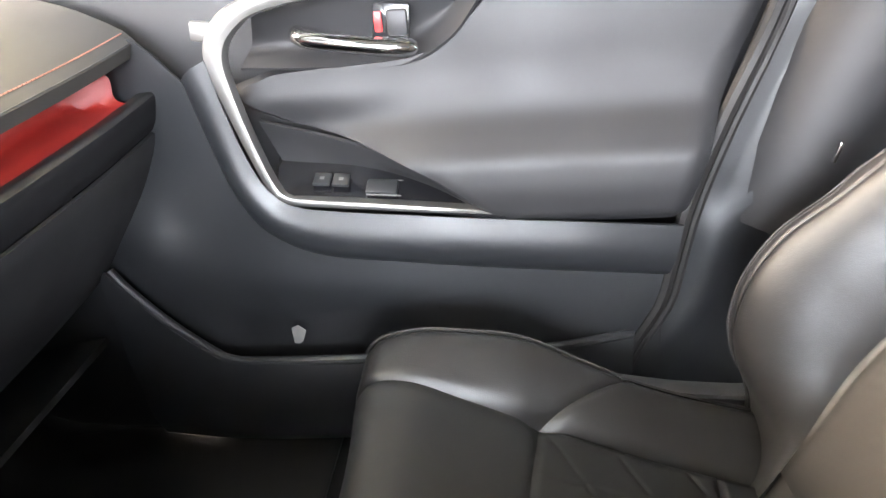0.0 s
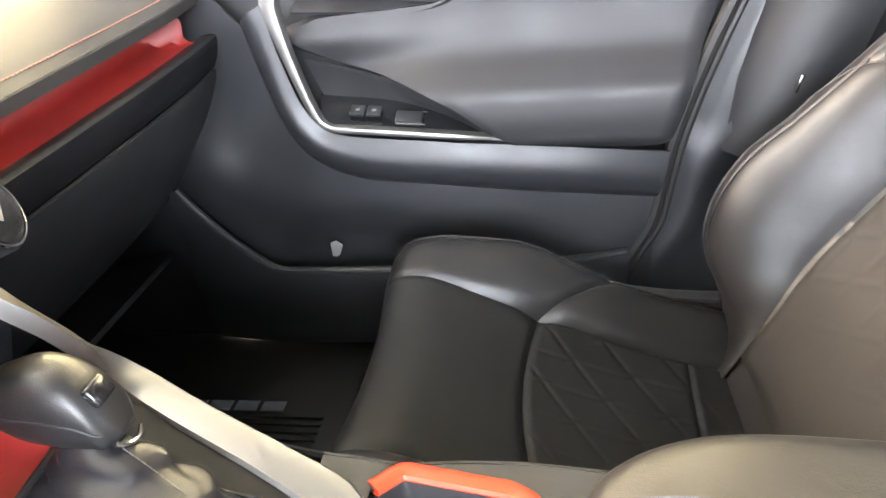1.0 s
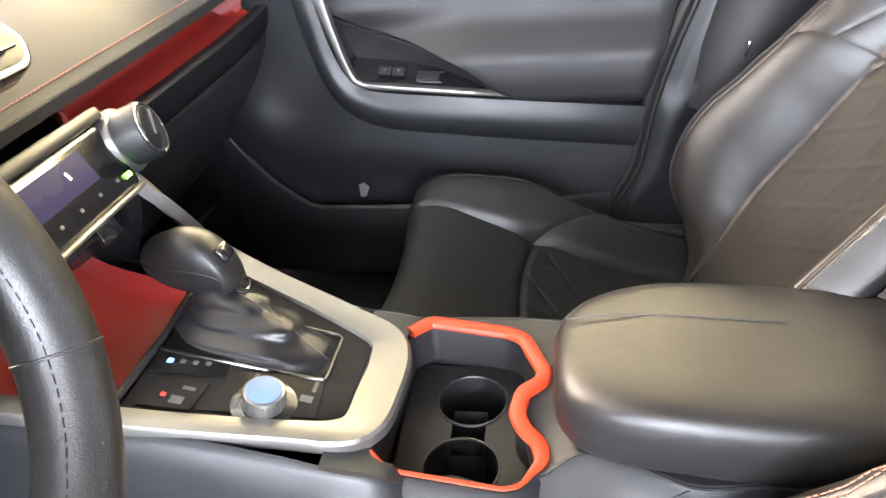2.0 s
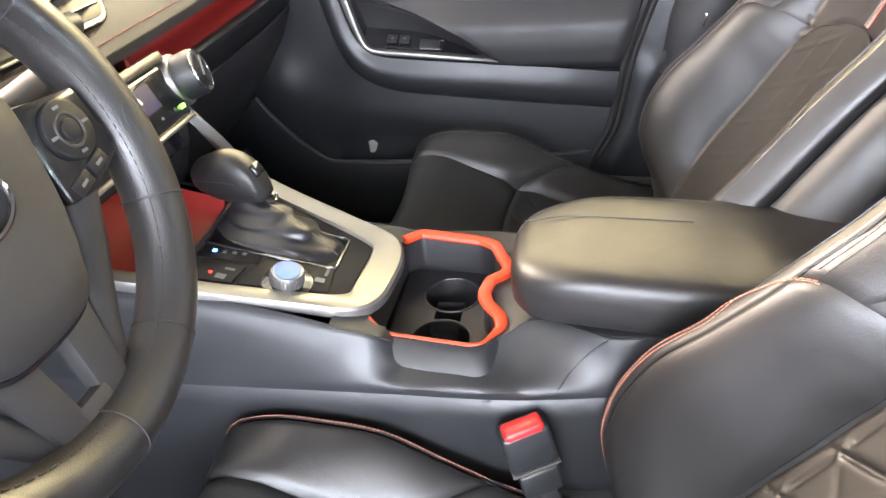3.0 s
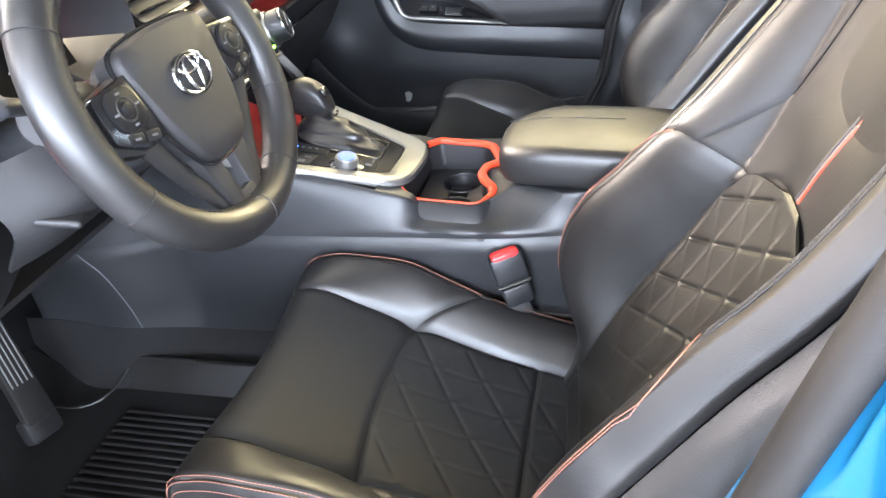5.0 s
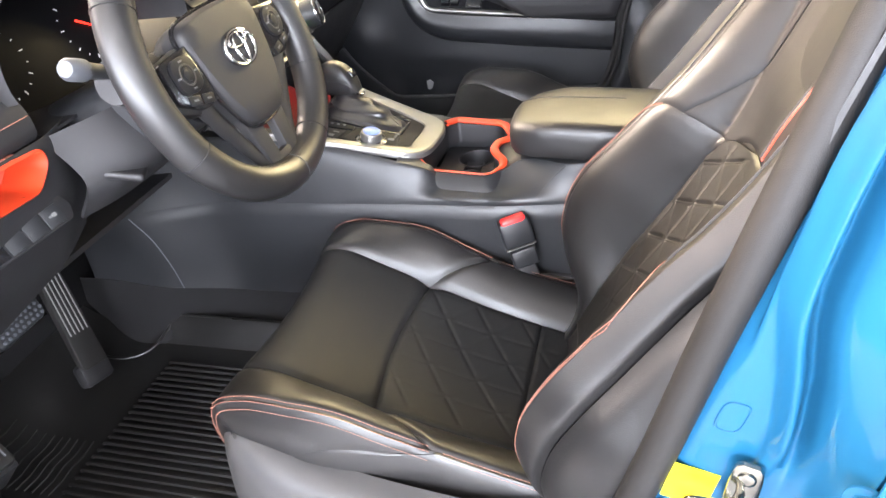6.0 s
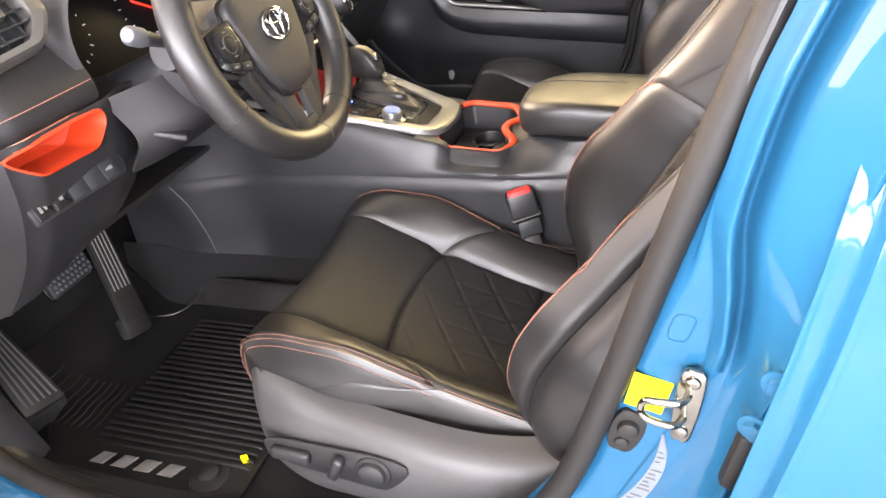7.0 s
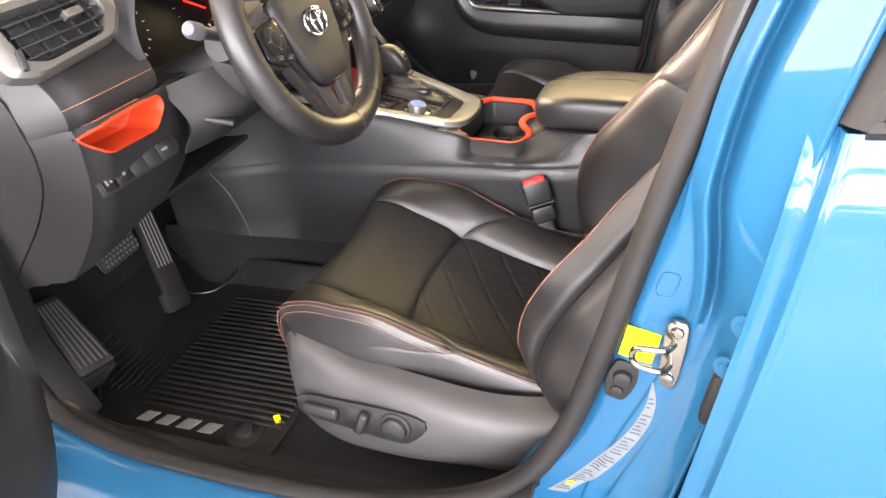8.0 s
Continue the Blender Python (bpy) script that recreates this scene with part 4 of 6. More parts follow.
pm = basis((0.0, 0.0, plate_z(0.0)), (1, 0, -0.24), (0.24, 0, 1))
bez = [(-0.095, -0.098), (0.0, -0.088), (0.082, -0.072), (0.102, -0.055), (0.105, 0.045), (0.098, 0.058), (0.045, 0.079), (-0.05, 0.115), (-0.095, 0.128)]
bezel = part("gear_bezel", slab(bez, 0.003, pm @ pose(0, 0, -0.004), 0.0015), BEZEL, console)
part("gloss_panel", slab([(-0.092, -0.05), (-0.02, -0.038), (-0.025, 0.02), (-0.092, 0.03)], 0.002, pm @ pose(0, 0, -0.0012), 0.0006), DIAL, bezel)
part("switch_panel", slab([(-0.028, -0.083), (0.078, -0.064), (0.072, -0.012), (0.045, -0.016), (-0.014, -0.028)], 0.0022, pm @ pose(0, 0, -0.0012), 0.0008), BEZEL, bezel)
part("brake_switch", slab([(-0.082, -0.092), (-0.034, -0.086), (-0.030, -0.050), (-0.078, -0.052)], 0.0035, pm @ pose(0, 0, -0.0012), 0.001), BEZEL, bezel)
for x, y, w, h in ((0.002, -0.068, 0.004, 0.014), (0.008, -0.034, 0.004, 0.016), (0.062, -0.045, 0.012, 0.008), (0.066, -0.028, 0.004, 0.014), (-0.05, -0.078, 0.012, 0.009), (-0.045, -0.062, 0.012, 0.004)):
    part("marking", box((w, h, 0.0006), pm @ pose(x, y, 0.0024), 0), PRINT, bezel)
part("brake_lamp", box((0.004, 0.004, 0.001), pm @ pose(-0.064, -0.075, 0.0026), 0), LED_RED, bezel)
for k in range(4):
    part("gear_mark", box((0.005, 0.005, 0.0008), pm @ pose(-0.078 + 0.012 * k, -0.032 + 0.002 * k, 0.0012), 0), LED_BLUE if k == 0 else PRINT, bezel)
dial = part("drive_dial", disc(0.0200, 0.019, pm @ pose(0.026, -0.060, 0.0), 40, 0.003), SILVER, console, "silver rotary drive dial with blue cap")
part("dial_cap", disc(0.0165, 0.002, pm @ pose(0.026, -0.060, 0.0186), 32, 0.001), DIALBLUE, dial)
part("dial_surround", disc(0.031, 0.0022, pm @ pose(0.026, -0.060, 0.0), 40, 0.001), GLOSS, dial)
for k in range(30):
    a = 2 * math.pi * k / 30
    part("knurl", box((0.0018, 0.0016, 0.012), pm @ pose(0.026 + 0.0200 * math.cos(a), -0.060 + 0.0200 * math.sin(a), 0.009, 0, 0, math.degrees(a)), 0), SILVER, dial)

# red-lined tray ahead of the lever
tray = part("tray", thick(sheet(loft([[(-0.096, -0.098, 0.790), (-0.20, -0.108, 0.800), (-0.275, -0.10, 0.85)], [(-0.098, -0.02, 0.781), (-0.20, -0.02, 0.790), (-0.285, -0.02, 0.85)],
                                               [(-0.100, 0.045, 0.783), (-0.20, 0.06, 0.795), (-0.275, 0.07, 0.85)], [(-0.105, 0.068, 0.80), (-0.20, 0.085, 0.815), (-0.26, 0.09, 0.855)]], 20, 24)), 0.004), RED, console, "red rubber tray lining")
part("tray_edge", tube([on_plate(-0.096, -0.10, 0.004), on_plate(-0.097, 0.0, 0.0), on_plate(-0.099, 0.085, 0.004)], 0.004, 8), DARK, console)

# gear lever
lever = thing("gear_lever", (-0.03, 0.03, 0.76), "black leather gear lever with pleated gaiter", "gear lever")
rows = []
for k in range(40):
    q = k / 39
    c = Vector((-0.012, 0.018, plate_z(-0.012) - 0.002)).lerp(Vector((-0.066, 0.056, 0.812)), q)
    wx, wy = 0.062 * (1 - q) ** 1.05 + 0.017, 0.022 * (1 - q) ** 1.1 + 0.015
    body_q = math.sin(math.pi * min(1, q * 0.95 + 0.03))
    row = []
    for i in range(64):
        a = 2 * math.pi * i / 64
        sq = 0.55 + 0.4 * q
        ex = abs(math.cos(a)) ** sq * math.copysign(1, math.cos(a))
        ey = abs(math.sin(a)) ** sq * math.copysign(1, math.sin(a))
        wave = 0.0030 * math.sin(20 * q + 2 * a) + 0.0022 * abs(math.sin(9 * q - 1.5 * a)) + 0.0012 * math.sin(5 * a + 7 * q)
        f = 1 + wave * body_q / 0.03
        row.append(c + Vector((wx * ex * f, wy * ey * f, -0.24 * wx * ex * (1 - q) + 0.10 * wx * ex * q)))
    rows.append(row)
part("gaiter", capped(rows), GAITER, lever, "creased black leather gaiter")
part("gaiter_frame", ring([Vector((-0.012 + 0.083 * ex, 0.018 + 0.038 * ey, plate_z(-0.012 + 0.083 * ex) + 0.0005)) for ex, ey in [(p.x, p.y) for p in dense([(-1, -1), (1, -0.9), (1, 0.9), (-1, 1)], soft=0.15)]], 0.0022, 6), GLOSS, lever)
k_top = curve([(-0.136, 0.842), (-0.127, 0.857), (-0.105, 0.869), (-0.068, 0.872), (-0.050, 0.860), (-0.036, 0.836), (-0.029, 0.820)])
k_low = curve([(-0.136, 0.838), (-0.127, 0.826), (-0.105, 0.812), (-0.075, 0.803), (-0.050, 0.802), (-0.036, 0.806), (-0.029, 0.814)])
k_wide = curve([(-0.136, 0.004), (-0.129, 0.014), (-0.110, 0.0235), (-0.080, 0.0255), (-0.052, 0.0235), (-0.036, 0.0185), (-0.029, 0.008)])
rows = []
for x in np.r_[-0.136, -0.1345, -0.131, np.linspace(-0.126, -0.036, 22), -0.032, -0.0295, -0.029]:
    t, l, w = k_top(x), k_low(x), k_wide(x)
    rows.append([(x, 0.060 + w * abs(math.cos(a)) ** 0.75 * math.copysign(1, math.cos(a)), (t + l) / 2 + (t - l) / 2 * abs(math.sin(a)) ** 0.75 * math.copysign(1, math.sin(a))) for a in np.linspace(0, 2 * math.pi, 32, endpoint=False)])
knob = part("knob", capped(rows), LEATHER, lever)
part("knob_seam", tube([(x, 0.060 - k_wide(x) * 1.005, (k_top(x) + k_low(x)) / 2 + 0.002) for x in np.linspace(-0.128, -0.036, 24)], 0.0009, 6), DARK, knob)
part("release_button", box((0.018, 0.022, 0.010), pose(-0.042, 0.060, 0.8485, 0, 58, 0), 0.004, 3), GLOSS, knob)
part("knob_trim", tube(spline([(-0.032, 0.044, 0.812), (-0.028, 0.050, 0.806), (-0.026, 0.060, 0.803), (-0.028, 0.070, 0.806)], 14), 0.0022, 8), CHROME, knob)
part("neck", tube([(-0.066, 0.057, 0.806), (-0.070, 0.058, 0.818)], 0.018, 16), DARK, lever)
part("gaiter_seam", dashes(spline([(0.066, 0.012, 0.750), (0.030, 0.026, 0.775), (-0.010, 0.040, 0.797), (-0.042, 0.050, 0.812)], 30), 0.0006), GREYSTITCH, lever)

# cup holder
RIM = [(0.133, 0.085), (0.156, 0.107), (0.245, 0.094), (0.262, 0.084), (0.284, 0.034), (0.281, 0.020), (0.263, 0.004), (0.258, -0.024), (0.265, -0.038), (0.281, -0.052), (0.283, -0.066), (0.264, -0.094), (0.250, -0.099), (0.154, -0.089), (0.139, -0.091), (0.127, -0.083)]


def rim_z(x, y):
    return 0.7225 - 0.03 * (x - 0.13) - 0.017 * step(-0.01, -0.085, y) * step(0.128, 0.158, x)


loop = dense(RIM)
mid = Vector((0.205, -0.01))
cup = part("cup_box", sheet([[(*(mid + (p - mid) * k), rim_z(*p) + dz) for p in loop] for k, dz in ((1.005, -0.003), (0.98, -0.004), (0.955, -0.02), (0.94, -0.045))], True), DARK, console)
# the holder's own outer wall, standing proud of the deck
outer = []
for k, f in ((0.0, 0.0), (0.08, 0.2), (0.5, 0.6), (1.0, 1.0)):
    row = []
    for p in loop:
        lean = Vector((0.012 * (1 if p.x > 0.2 else -0.6), -0.041 * step(0.02, -0.06, p.y))) * f
        q = mid + (p - mid) * 1.03 + lean
        z = rim_z(p.x, p.y) + 0.001
        row.append((q.x, q.y, z + (0.656 - z) * k))
    outer.append(row)
part("holder_wall", sheet(outer, True), HARD, cup)
holes = [(0.205, 0.047, 0.037), (0.203, -0.045, 0.037)]
for x0, y0, r in holes:
    rows = [[(x0 + r * k * math.cos(a), y0 + r * k * math.sin(a), 0.664 + dz) for a in np.linspace(0, 2 * math.pi, 36, endpoint=False)] for k, dz in ((1.03, 0.0), (1.0, -0.003), (0.96, -0.055), (0.9, -0.062), (0.02, -0.062))]
    part("cup_well", sheet(rows, True), DARK, cup)
    part("well_edge", ring([(x0 + 1.02 * r * math.cos(a), y0 + 1.02 * r * math.sin(a), 0.6645) for a in np.linspace(0, 2 * math.pi, 36, endpoint=False)], 0.0016, 6), HARD, cup)
# deck round the opening
bmd = bmesh.new()
gx, gq = np.linspace(0.09, 0.330, 61), np.linspace(-1, 1, 61)
net = [[bmd.verts.new(deck_at(x, q)) for q in gq] for x in gx]
hole = [mid + (p - mid) * 0.985 for p in loop]


def within(x, y):
    hit = False
    for a, b in zip(hole, hole[1:] + hole[:1]):
        if (a.y > y) != (b.y > y) and x < (b.x - a.x) * (y - a.y) / (b.y - a.y) + a.x:
            hit = not hit
    return hit


for i in range(60):
    for j in range(60):
        x = (gx[i] + gx[i + 1]) / 2
        if not within(*deck_at(x, (gq[j] + gq[j + 1]) / 2)[:2]):
            bmd.faces.new((net[i][j], net[i + 1][j], net[i + 1][j + 1], net[i][j + 1]))
bmesh.ops.delete(bmd, geom=[v for v in bmd.verts if not v.link_faces], context="VERTS")
part("cup_deck", thick(bmd, 0.003, (0, 0, 1)), HARD, console)
# shelf round the two wells
xs, ys = np.linspace(0.134, 0.276, 57), np.linspace(-0.092, 0.102, 81)
bmf = bmesh.new()
vs = {}
for i, x in enumerate(xs):
    for j, y in enumerate(ys):
        vs[i, j] = bmf.verts.new((x, y, 0.664))
for i in range(len(xs) - 1):
    for j in range(len(ys) - 1):
        cx, cy = (xs[i] + xs[i + 1]) / 2, (ys[j] + ys[j + 1]) / 2
        if all(math.hypot(cx - a, cy - b) > r for a, b, r in holes) and not (abs(cx - 0.205) < 0.017 and abs(cy - 0.001) < 0.03):
            bmf.faces.new((vs[i, j], vs[i + 1, j], vs[i + 1, j + 1], vs[i, j + 1]))
part("well_shelf", bmf, DARK, cup)
part("divider_slot", sheet([[(0.205 + a * 0.018, 0.001 + b * 0.03, z) for a, b in ((-1, -1), (1, -1), (1, 1), (-1, 1))] for z in (0.664, 0.62)], True), DARK, cup)
rimpath = [Vector((*(mid + (p - mid) * (1.0 - 0.005 * step(-0.02, -0.07, p.y))), rim_z(p.x, p.y) + 0.003)) for p in loop if not (p.x < 0.142 and -0.080 < p.y < 0.086)]
k0 = max(range(len(rimpath)), key=lambda i: (rimpath[i] - rimpath[i - 1]).length)
rimpath = rimpath[k0:] + rimpath[:k0]
wide = [0.0025 + 0.0060 * step(-0.085, -0.055, q.y) for q in rimpath]
part("orange_rim", tube(rimpath, wide, 10, flat=0.7), ORANGE, console, "bright orange rubber cup holder rim")

# armrest lid
arm = thing("armrest", (0.46, 0.0, 0.70), "black leather centre armrest lid with a stitched seam", "armrest")
rows = []
for z, k in ((0.738, 0.95), (0.741, 0.98), (0.748, 0.998), (0.758, 1.0), (0.774, 1.0), (0.786, 0.985), (0.794, 0.955), (0.799, 0.90), (0.801, 0.80), (0.8018, 0.62)):
    row = []
    for i in range(72):
        a = 2 * math.pi * i / 72
        ex = abs(math.cos(a)) ** 0.62 * math.copysign(1, math.cos(a))
        ey = abs(math.sin(a)) ** 0.55 * math.copysign(1, math.sin(a))
        x = 0.513 + 0.221 * k * ex
        y = -0.004 + 0.103 * k * ey
        droop = -0.008 * step(0.40, 0.29, x) - 0.012 * step(0.36, 0.62, x)
        row.append((x, y, z + droop))
    rows.append(row)
part("lid", capped(rows), LEATHER, arm)
part("seam", tube([(x, 0.03, 0.7935 + 0.0075 * step(0.29, 0.36, x) - 0.010 * step(0.36, 0.62, x)) for x in np.linspace(0.305, 0.50, 24)], 0.0008, 6), DARK, arm)
part("lid_base", box((0.30, 0.15, 0.03), pose(0.56, -0.002, 0.72), 0.008), DARK, arm)

# ---- dashboard ----
dash = thing("dashboard", (-0.40, 0.0, 0.60), "black dashboard with stitched pad, red shelf and orange bin", "dashboard")

# long stitched pad from the centre to the far door
rows = []
lip_z = curve([(-0.26, 0.962), (0.05, 0.966), (0.15, 0.970), (0.4, 0.981), (0.62, 0.992), (0.74, 0.998)])
lip_x = curve([(-0.26, -0.255), (0.15, -0.250), (0.4, -0.238), (0.62, -0.230), (0.74, -0.235)])
for y in np.linspace(-0.24, 0.745, 60):
    x, z = lip_x(y), lip_z(y)
    prof = [(x - 0.045, z - 0.004), (x - 0.008, z - 0.006), (x + 0.002, z + 0.004), (x - 0.004, z + 0.018), (x - 0.03, z + 0.036), (x - 0.10, z + 0.066), (x - 0.22, z + 0.088), (x - 0.45, z + 0.098), (x - 0.70, z + 0.10)]
    rows.append([(a, y, b) for a, b in spline(prof, 40)])
pad = part("upper_pad", thick(sheet(rows), 0.006), WARM_LIT_PAD, dash, "soft black stitched dashboard pad")
part("stitching", dashes([(lip_x(y) - 0.010, y, lip_z(y) + 0.0245) for y in np.linspace(-0.2, 0.74, 80)], 0.0009, 0.005, 0.002), STITCH, pad, "orange thread")
part("pad_seam", tube([(lip_x(y) - 0.0005, y, lip_z(y) + 0.0125) for y in np.linspace(-0.2, 0.74, 60)], 0.0011, 6), DARK, pad)
# red-lined shelf
rows = []
for y in np.linspace(0.19, 0.690, 40):
    x, z = lip_x(y), lip_z(y)
    e = step(0.690, 0.655, y) * step(0.19, 0.24, y)
    prof = [(x - 0.05, z - 0.004), (x - 0.02 - 0.05 * e, z - 0.016), (x - 0.02 - 0.048 * e, z - 0.042), (x - 0.005 - 0.02 * e, z - 0.050), (x + 0.006, z - 0.0455 - 0.004)]
    rows.append([(a, y, b) for a, b in spline(prof, 24)])
part("red_shelf", thick(sheet(rows), 0.004), RED, dash, "red shelf lining under the pad")
rows = []
for y in np.linspace(0.15, 0.745, 40):
    x, z = lip_x(y), lip_z(y) - 0.048
    prof = [(x - 0.01, z - 0.002), (x + 0.008, z - 0.001), (x + 0.013, z - 0.008), (x + 0.006, z - 0.035), (x - 0.002, z - 0.05)]
    rows.append([(a, y, b) for a, b in spline(prof, 16)])
part("shelf_edge", thick(sheet(rows), 0.004), BEZEL, dash)
rows = []
for y in np.linspace(0.16, 0.745, 30):
    x, z = lip_x(y), lip_z(y)
    prof = [(x - 0.006, z - 0.102), (x - 0.006, z - 0.108), (x - 0.045, z - 0.18), (x - 0.125, z - 0.29), (x - 0.19, z - 0.35), (x - 0.28, z - 0.39), (x - 0.48, z - 0.41)]
    rows.append([(a, y, b) for a, b in spline(prof, 30)])
part("glove_box", thick(sheet(rows), 0.005), SOFT, dash)
# underside carried on to the firewall to keep the gap by the column dark
part("underside", thick(sheet([[(-0.37, y, 0.735), (-0.62, y, 0.74), (-0.92, y, 0.74)] for y in np.linspace(-0.74, -0.16, 6)]), 0.01), DARK, dash)
# added dark box that blocks the bright hall behind the dash panels
part("dark_blocker", box((0.48, 1.46, 0.24), pose(-0.62, 0, 0.895), 0.01), DARK, dash)
part("lower_trim", thick(sheet([[(-0.42, y, 0.56), (-0.62, y, 0.52), (-0.90, y, 0.50)] for y in np.linspace(0.16, 0.74, 6)]), 0.01), DARK, dash)

# climate panel and knob
hm = basis((-0.140, -0.008, 0.954), (0, 1, 0), (0.90, 0, 0.42))
climate = part("climate_panel", slab(dense([(-0.16, -0.040), (0.095, -0.040), (0.095, 0.030), (-0.16, 0.030)], soft=0.01), 0.05, hm @ pose(0, 0, -0.05), 0.003), GLOSS, dash, "gloss black climate panel with display")
part("display", box((0.19, 0.032, 0.0012), hm @ pose(-0.045, 0.004, 0.0008), 0), SCREEN, climate)
part("panel_brow", box((0.27, 0.014, 0.03), hm @ pose(-0.03, 0.037, -0.008), 0.004), HARD, climate)
part("panel_sill", box((0.25, 0.006, 0.012), hm @ pose(-0.035, -0.042, 0.0), 0.002), SILVER, climate)
for k in range(6):
    part("symbol", box((0.004, 0.0035, 0.0008), hm @ pose(0.066 - 0.03 * k, -0.024, 0.001), 0), PALE, climate)
part("lit_symbol", box((0.003, 0.008, 0.0008), hm @ pose(0.02, 0.006, 0.0018, 0, 0, 12), 0), LED_WHITE, climate)
part("green_lamp", box((0.010, 0.005, 0.001), hm @ pose(0.083, -0.026, 0.001), 0.0003), LED_GREEN, climate)
km = basis((-0.146, 0.112, 0.952), (0, 1, 0), (0.92, 0.24, 0.30))
knob = part("climate_knob", disc(0.030, 0.028, km @ pose(0, 0, 0.004), 48, 0.004), HARD, dash, "ribbed black climate knob with silver collar")
part("collar", disc(0.0345, 0.05, km @ pose(0, 0, -0.044), 48, 0.006), SILVER, knob)
part("knob_face", disc(0.024, 0.003, km @ pose(0, 0, 0.0310), 40, 0.001), GLOSS, knob)
part("knob_ring", ring([km @ Vector((0.0265 * math.cos(a), 0.0265 * math.sin(a), 0.0325)) for a in np.linspace(0, 2 * math.pi, 40, endpoint=False)], 0.0015, 6, (1, 0, 0.4)), CHROME, knob)
part("pointer", box((0.003, 0.028, 0.0012), km @ pose(0.005, 0.005, 0.0345, 0, 0, -38), 0), PALE, knob)
# heated-seat switches below, and the face that falls to the tray
stack = thick(sheet(loft([[(-0.215, -0.16, 0.905), (-0.235, -0.155, 0.86), (-0.275, -0.15, 0.82)], [(-0.185, 0.0, 0.90), (-0.21, 0.0, 0.86), (-0.275, 0.0, 0.82)], [(-0.185, 0.15, 0.90), (-0.19, 0.155, 0.85), (-0.22, 0.16, 0.78)]], 16, 20)), 0.005)
part("stack_face", stack, HARD, dash)
sm2 = basis((-0.154, -0.030, 0.900), (0, 1, 0), (0.94, 0, 0.34))
part("heater_panel", slab(dense([(-0.12, -0.014), (0.055, -0.014), (0.055, 0.014), (-0.12, 0.014)], soft=0.004), 0.02, sm2 @ pose(0, 0, -0.014), 0.002), GLOSS, dash)
for x, w in ((-0.024, 0.020), (-0.004, 0.012)):
    part("amber_symbol", box((w, 0.010, 0.001), sm2 @ pose(x, 0, 0.0065, 0, 0, 10), 0.0004), LED_AMBER, dash)
part("port_flap", box((0.055, 0.034, 0.012), sm2 @ pose(0.088, -0.012, -0.006), 0.004), GLOSS, dash)

# centre vents above the climate panel
vent = thing("centre_vent", (-0.26, 0.04, 1.03), "black air vent with slats in a dark frame", "air vent", "air vents")
vm = basis((-0.262, 0.03, 1.052), (0, 1, 0), (0.80, 0, 0.60))
part("frame", slab(dense([(-0.16, -0.038), (0.105, -0.038), (0.128, -0.010), (0.108, 0.050), (-0.16, 0.050)], soft=0.014), 0.03, vm @ pose(0, 0, -0.02), 0.004), GLOSS, vent)
part("throat", slab(dense([(-0.15, -0.030), (0.10, -0.030), (0.118, -0.008), (0.10, 0.042), (-0.15, 0.042)], soft=0.012), 0.002, vm @ pose(0, 0, 0.0105), 0.0005), DARK, vent)
for k in range(3):
    part("slat", box((0.225, 0.004, 0.02), vm @ pose(-0.025, -0.016 + 0.022 * k, 0.018, 18, 0, 0), 0.0015), GLOSS, vent)
part("tab", box((0.03, 0.016, 0.022), vm @ pose(0.055, 0.006, 0.024), 0.003), SILVER, vent)
part("thumbwheel", tube([vm @ Vector((0.012, -0.028, 0.02)), vm @ Vector((0.032, -0.028, 0.02))], 0.014, 16), HARD, vent)

# driver's side: soft roll, bin, switches, knee panel


def turn_in(y, z):
    """How far the panel's outer facet falls back towards the door."""
    q = min(max((-0.733 - y) / 0.03, 0), 1)
    return (0.055 + 0.05 * step(0.95, 0.74, z)) * q + 0.012 * step(-0.69, -0.733, y)


rows = []
for y in np.r_[np.linspace(-0.763, -0.70, 16), np.linspace(-0.69, -0.56, 14), -0.553, -0.548, -0.5465]:
    e = turn_in(y, 1.0) + 0.05 * step(-0.553, -0.5465, y)
    prof = [(-0.42, 1.155), (-0.34, 1.135), (-0.262, 1.095), (-0.222, 1.055), (-0.206, 1.026), (-0.2045, 1.0), (-0.212, 0.990)]
    rows.append([(a - e, y, b - 0.25 * e) for a, b in spline(prof, 30)])
roll = part("driver_roll", thick(sheet(rows), 0.006), SOFT, dash, "black soft roll with orange stitch line")
part("stitching", dashes([(-0.2045 - turn_in(y, 1.0) + 0.0022, y, 1.0235 - 0.25 * turn_in(y, 1.0)) for y in np.linspace(-0.735, -0.552, 40)], 0.0007, 0.006, 0.001), STITCH, roll, "orange thread")
BIN = [(-0.736, 0.978), (-0.722, 0.962), (-0.692, 0.938), (-0.589, 0.933), (-0.563, 0.962), (-0.565, 0.982), (-0.618, 0.9855), (-0.68, 0.984)]


def knee_x(y, z):
    p = curve([(0.70, -0.36), (0.76, -0.30), (0.82, -0.252), (0.865, -0.228), (0.90, -0.214), (0.94, -0.2055), (0.99, -0.206), (1.0, -0.212)])
    return p(z) - turn_in(y, z) - 0.03 * step(-0.56, -0.45, y)


bl = dense([(y, z) for y, z in BIN], soft=0.012)
# panel with the bin's opening through it
bmk = bmesh.new()
gy, gz = np.linspace(-0.763, -0.48, 94), np.linspace(0.70, 0.990, 76)


def inside(y, z, poly):
    hit = False
    for (a, b), (c, d) in zip(poly, poly[1:] + poly[:1]):
        if (b > z) != (d > z) and y < (c - a) * (z - b) / (d - b) + a:
            hit = not hit
    return hit


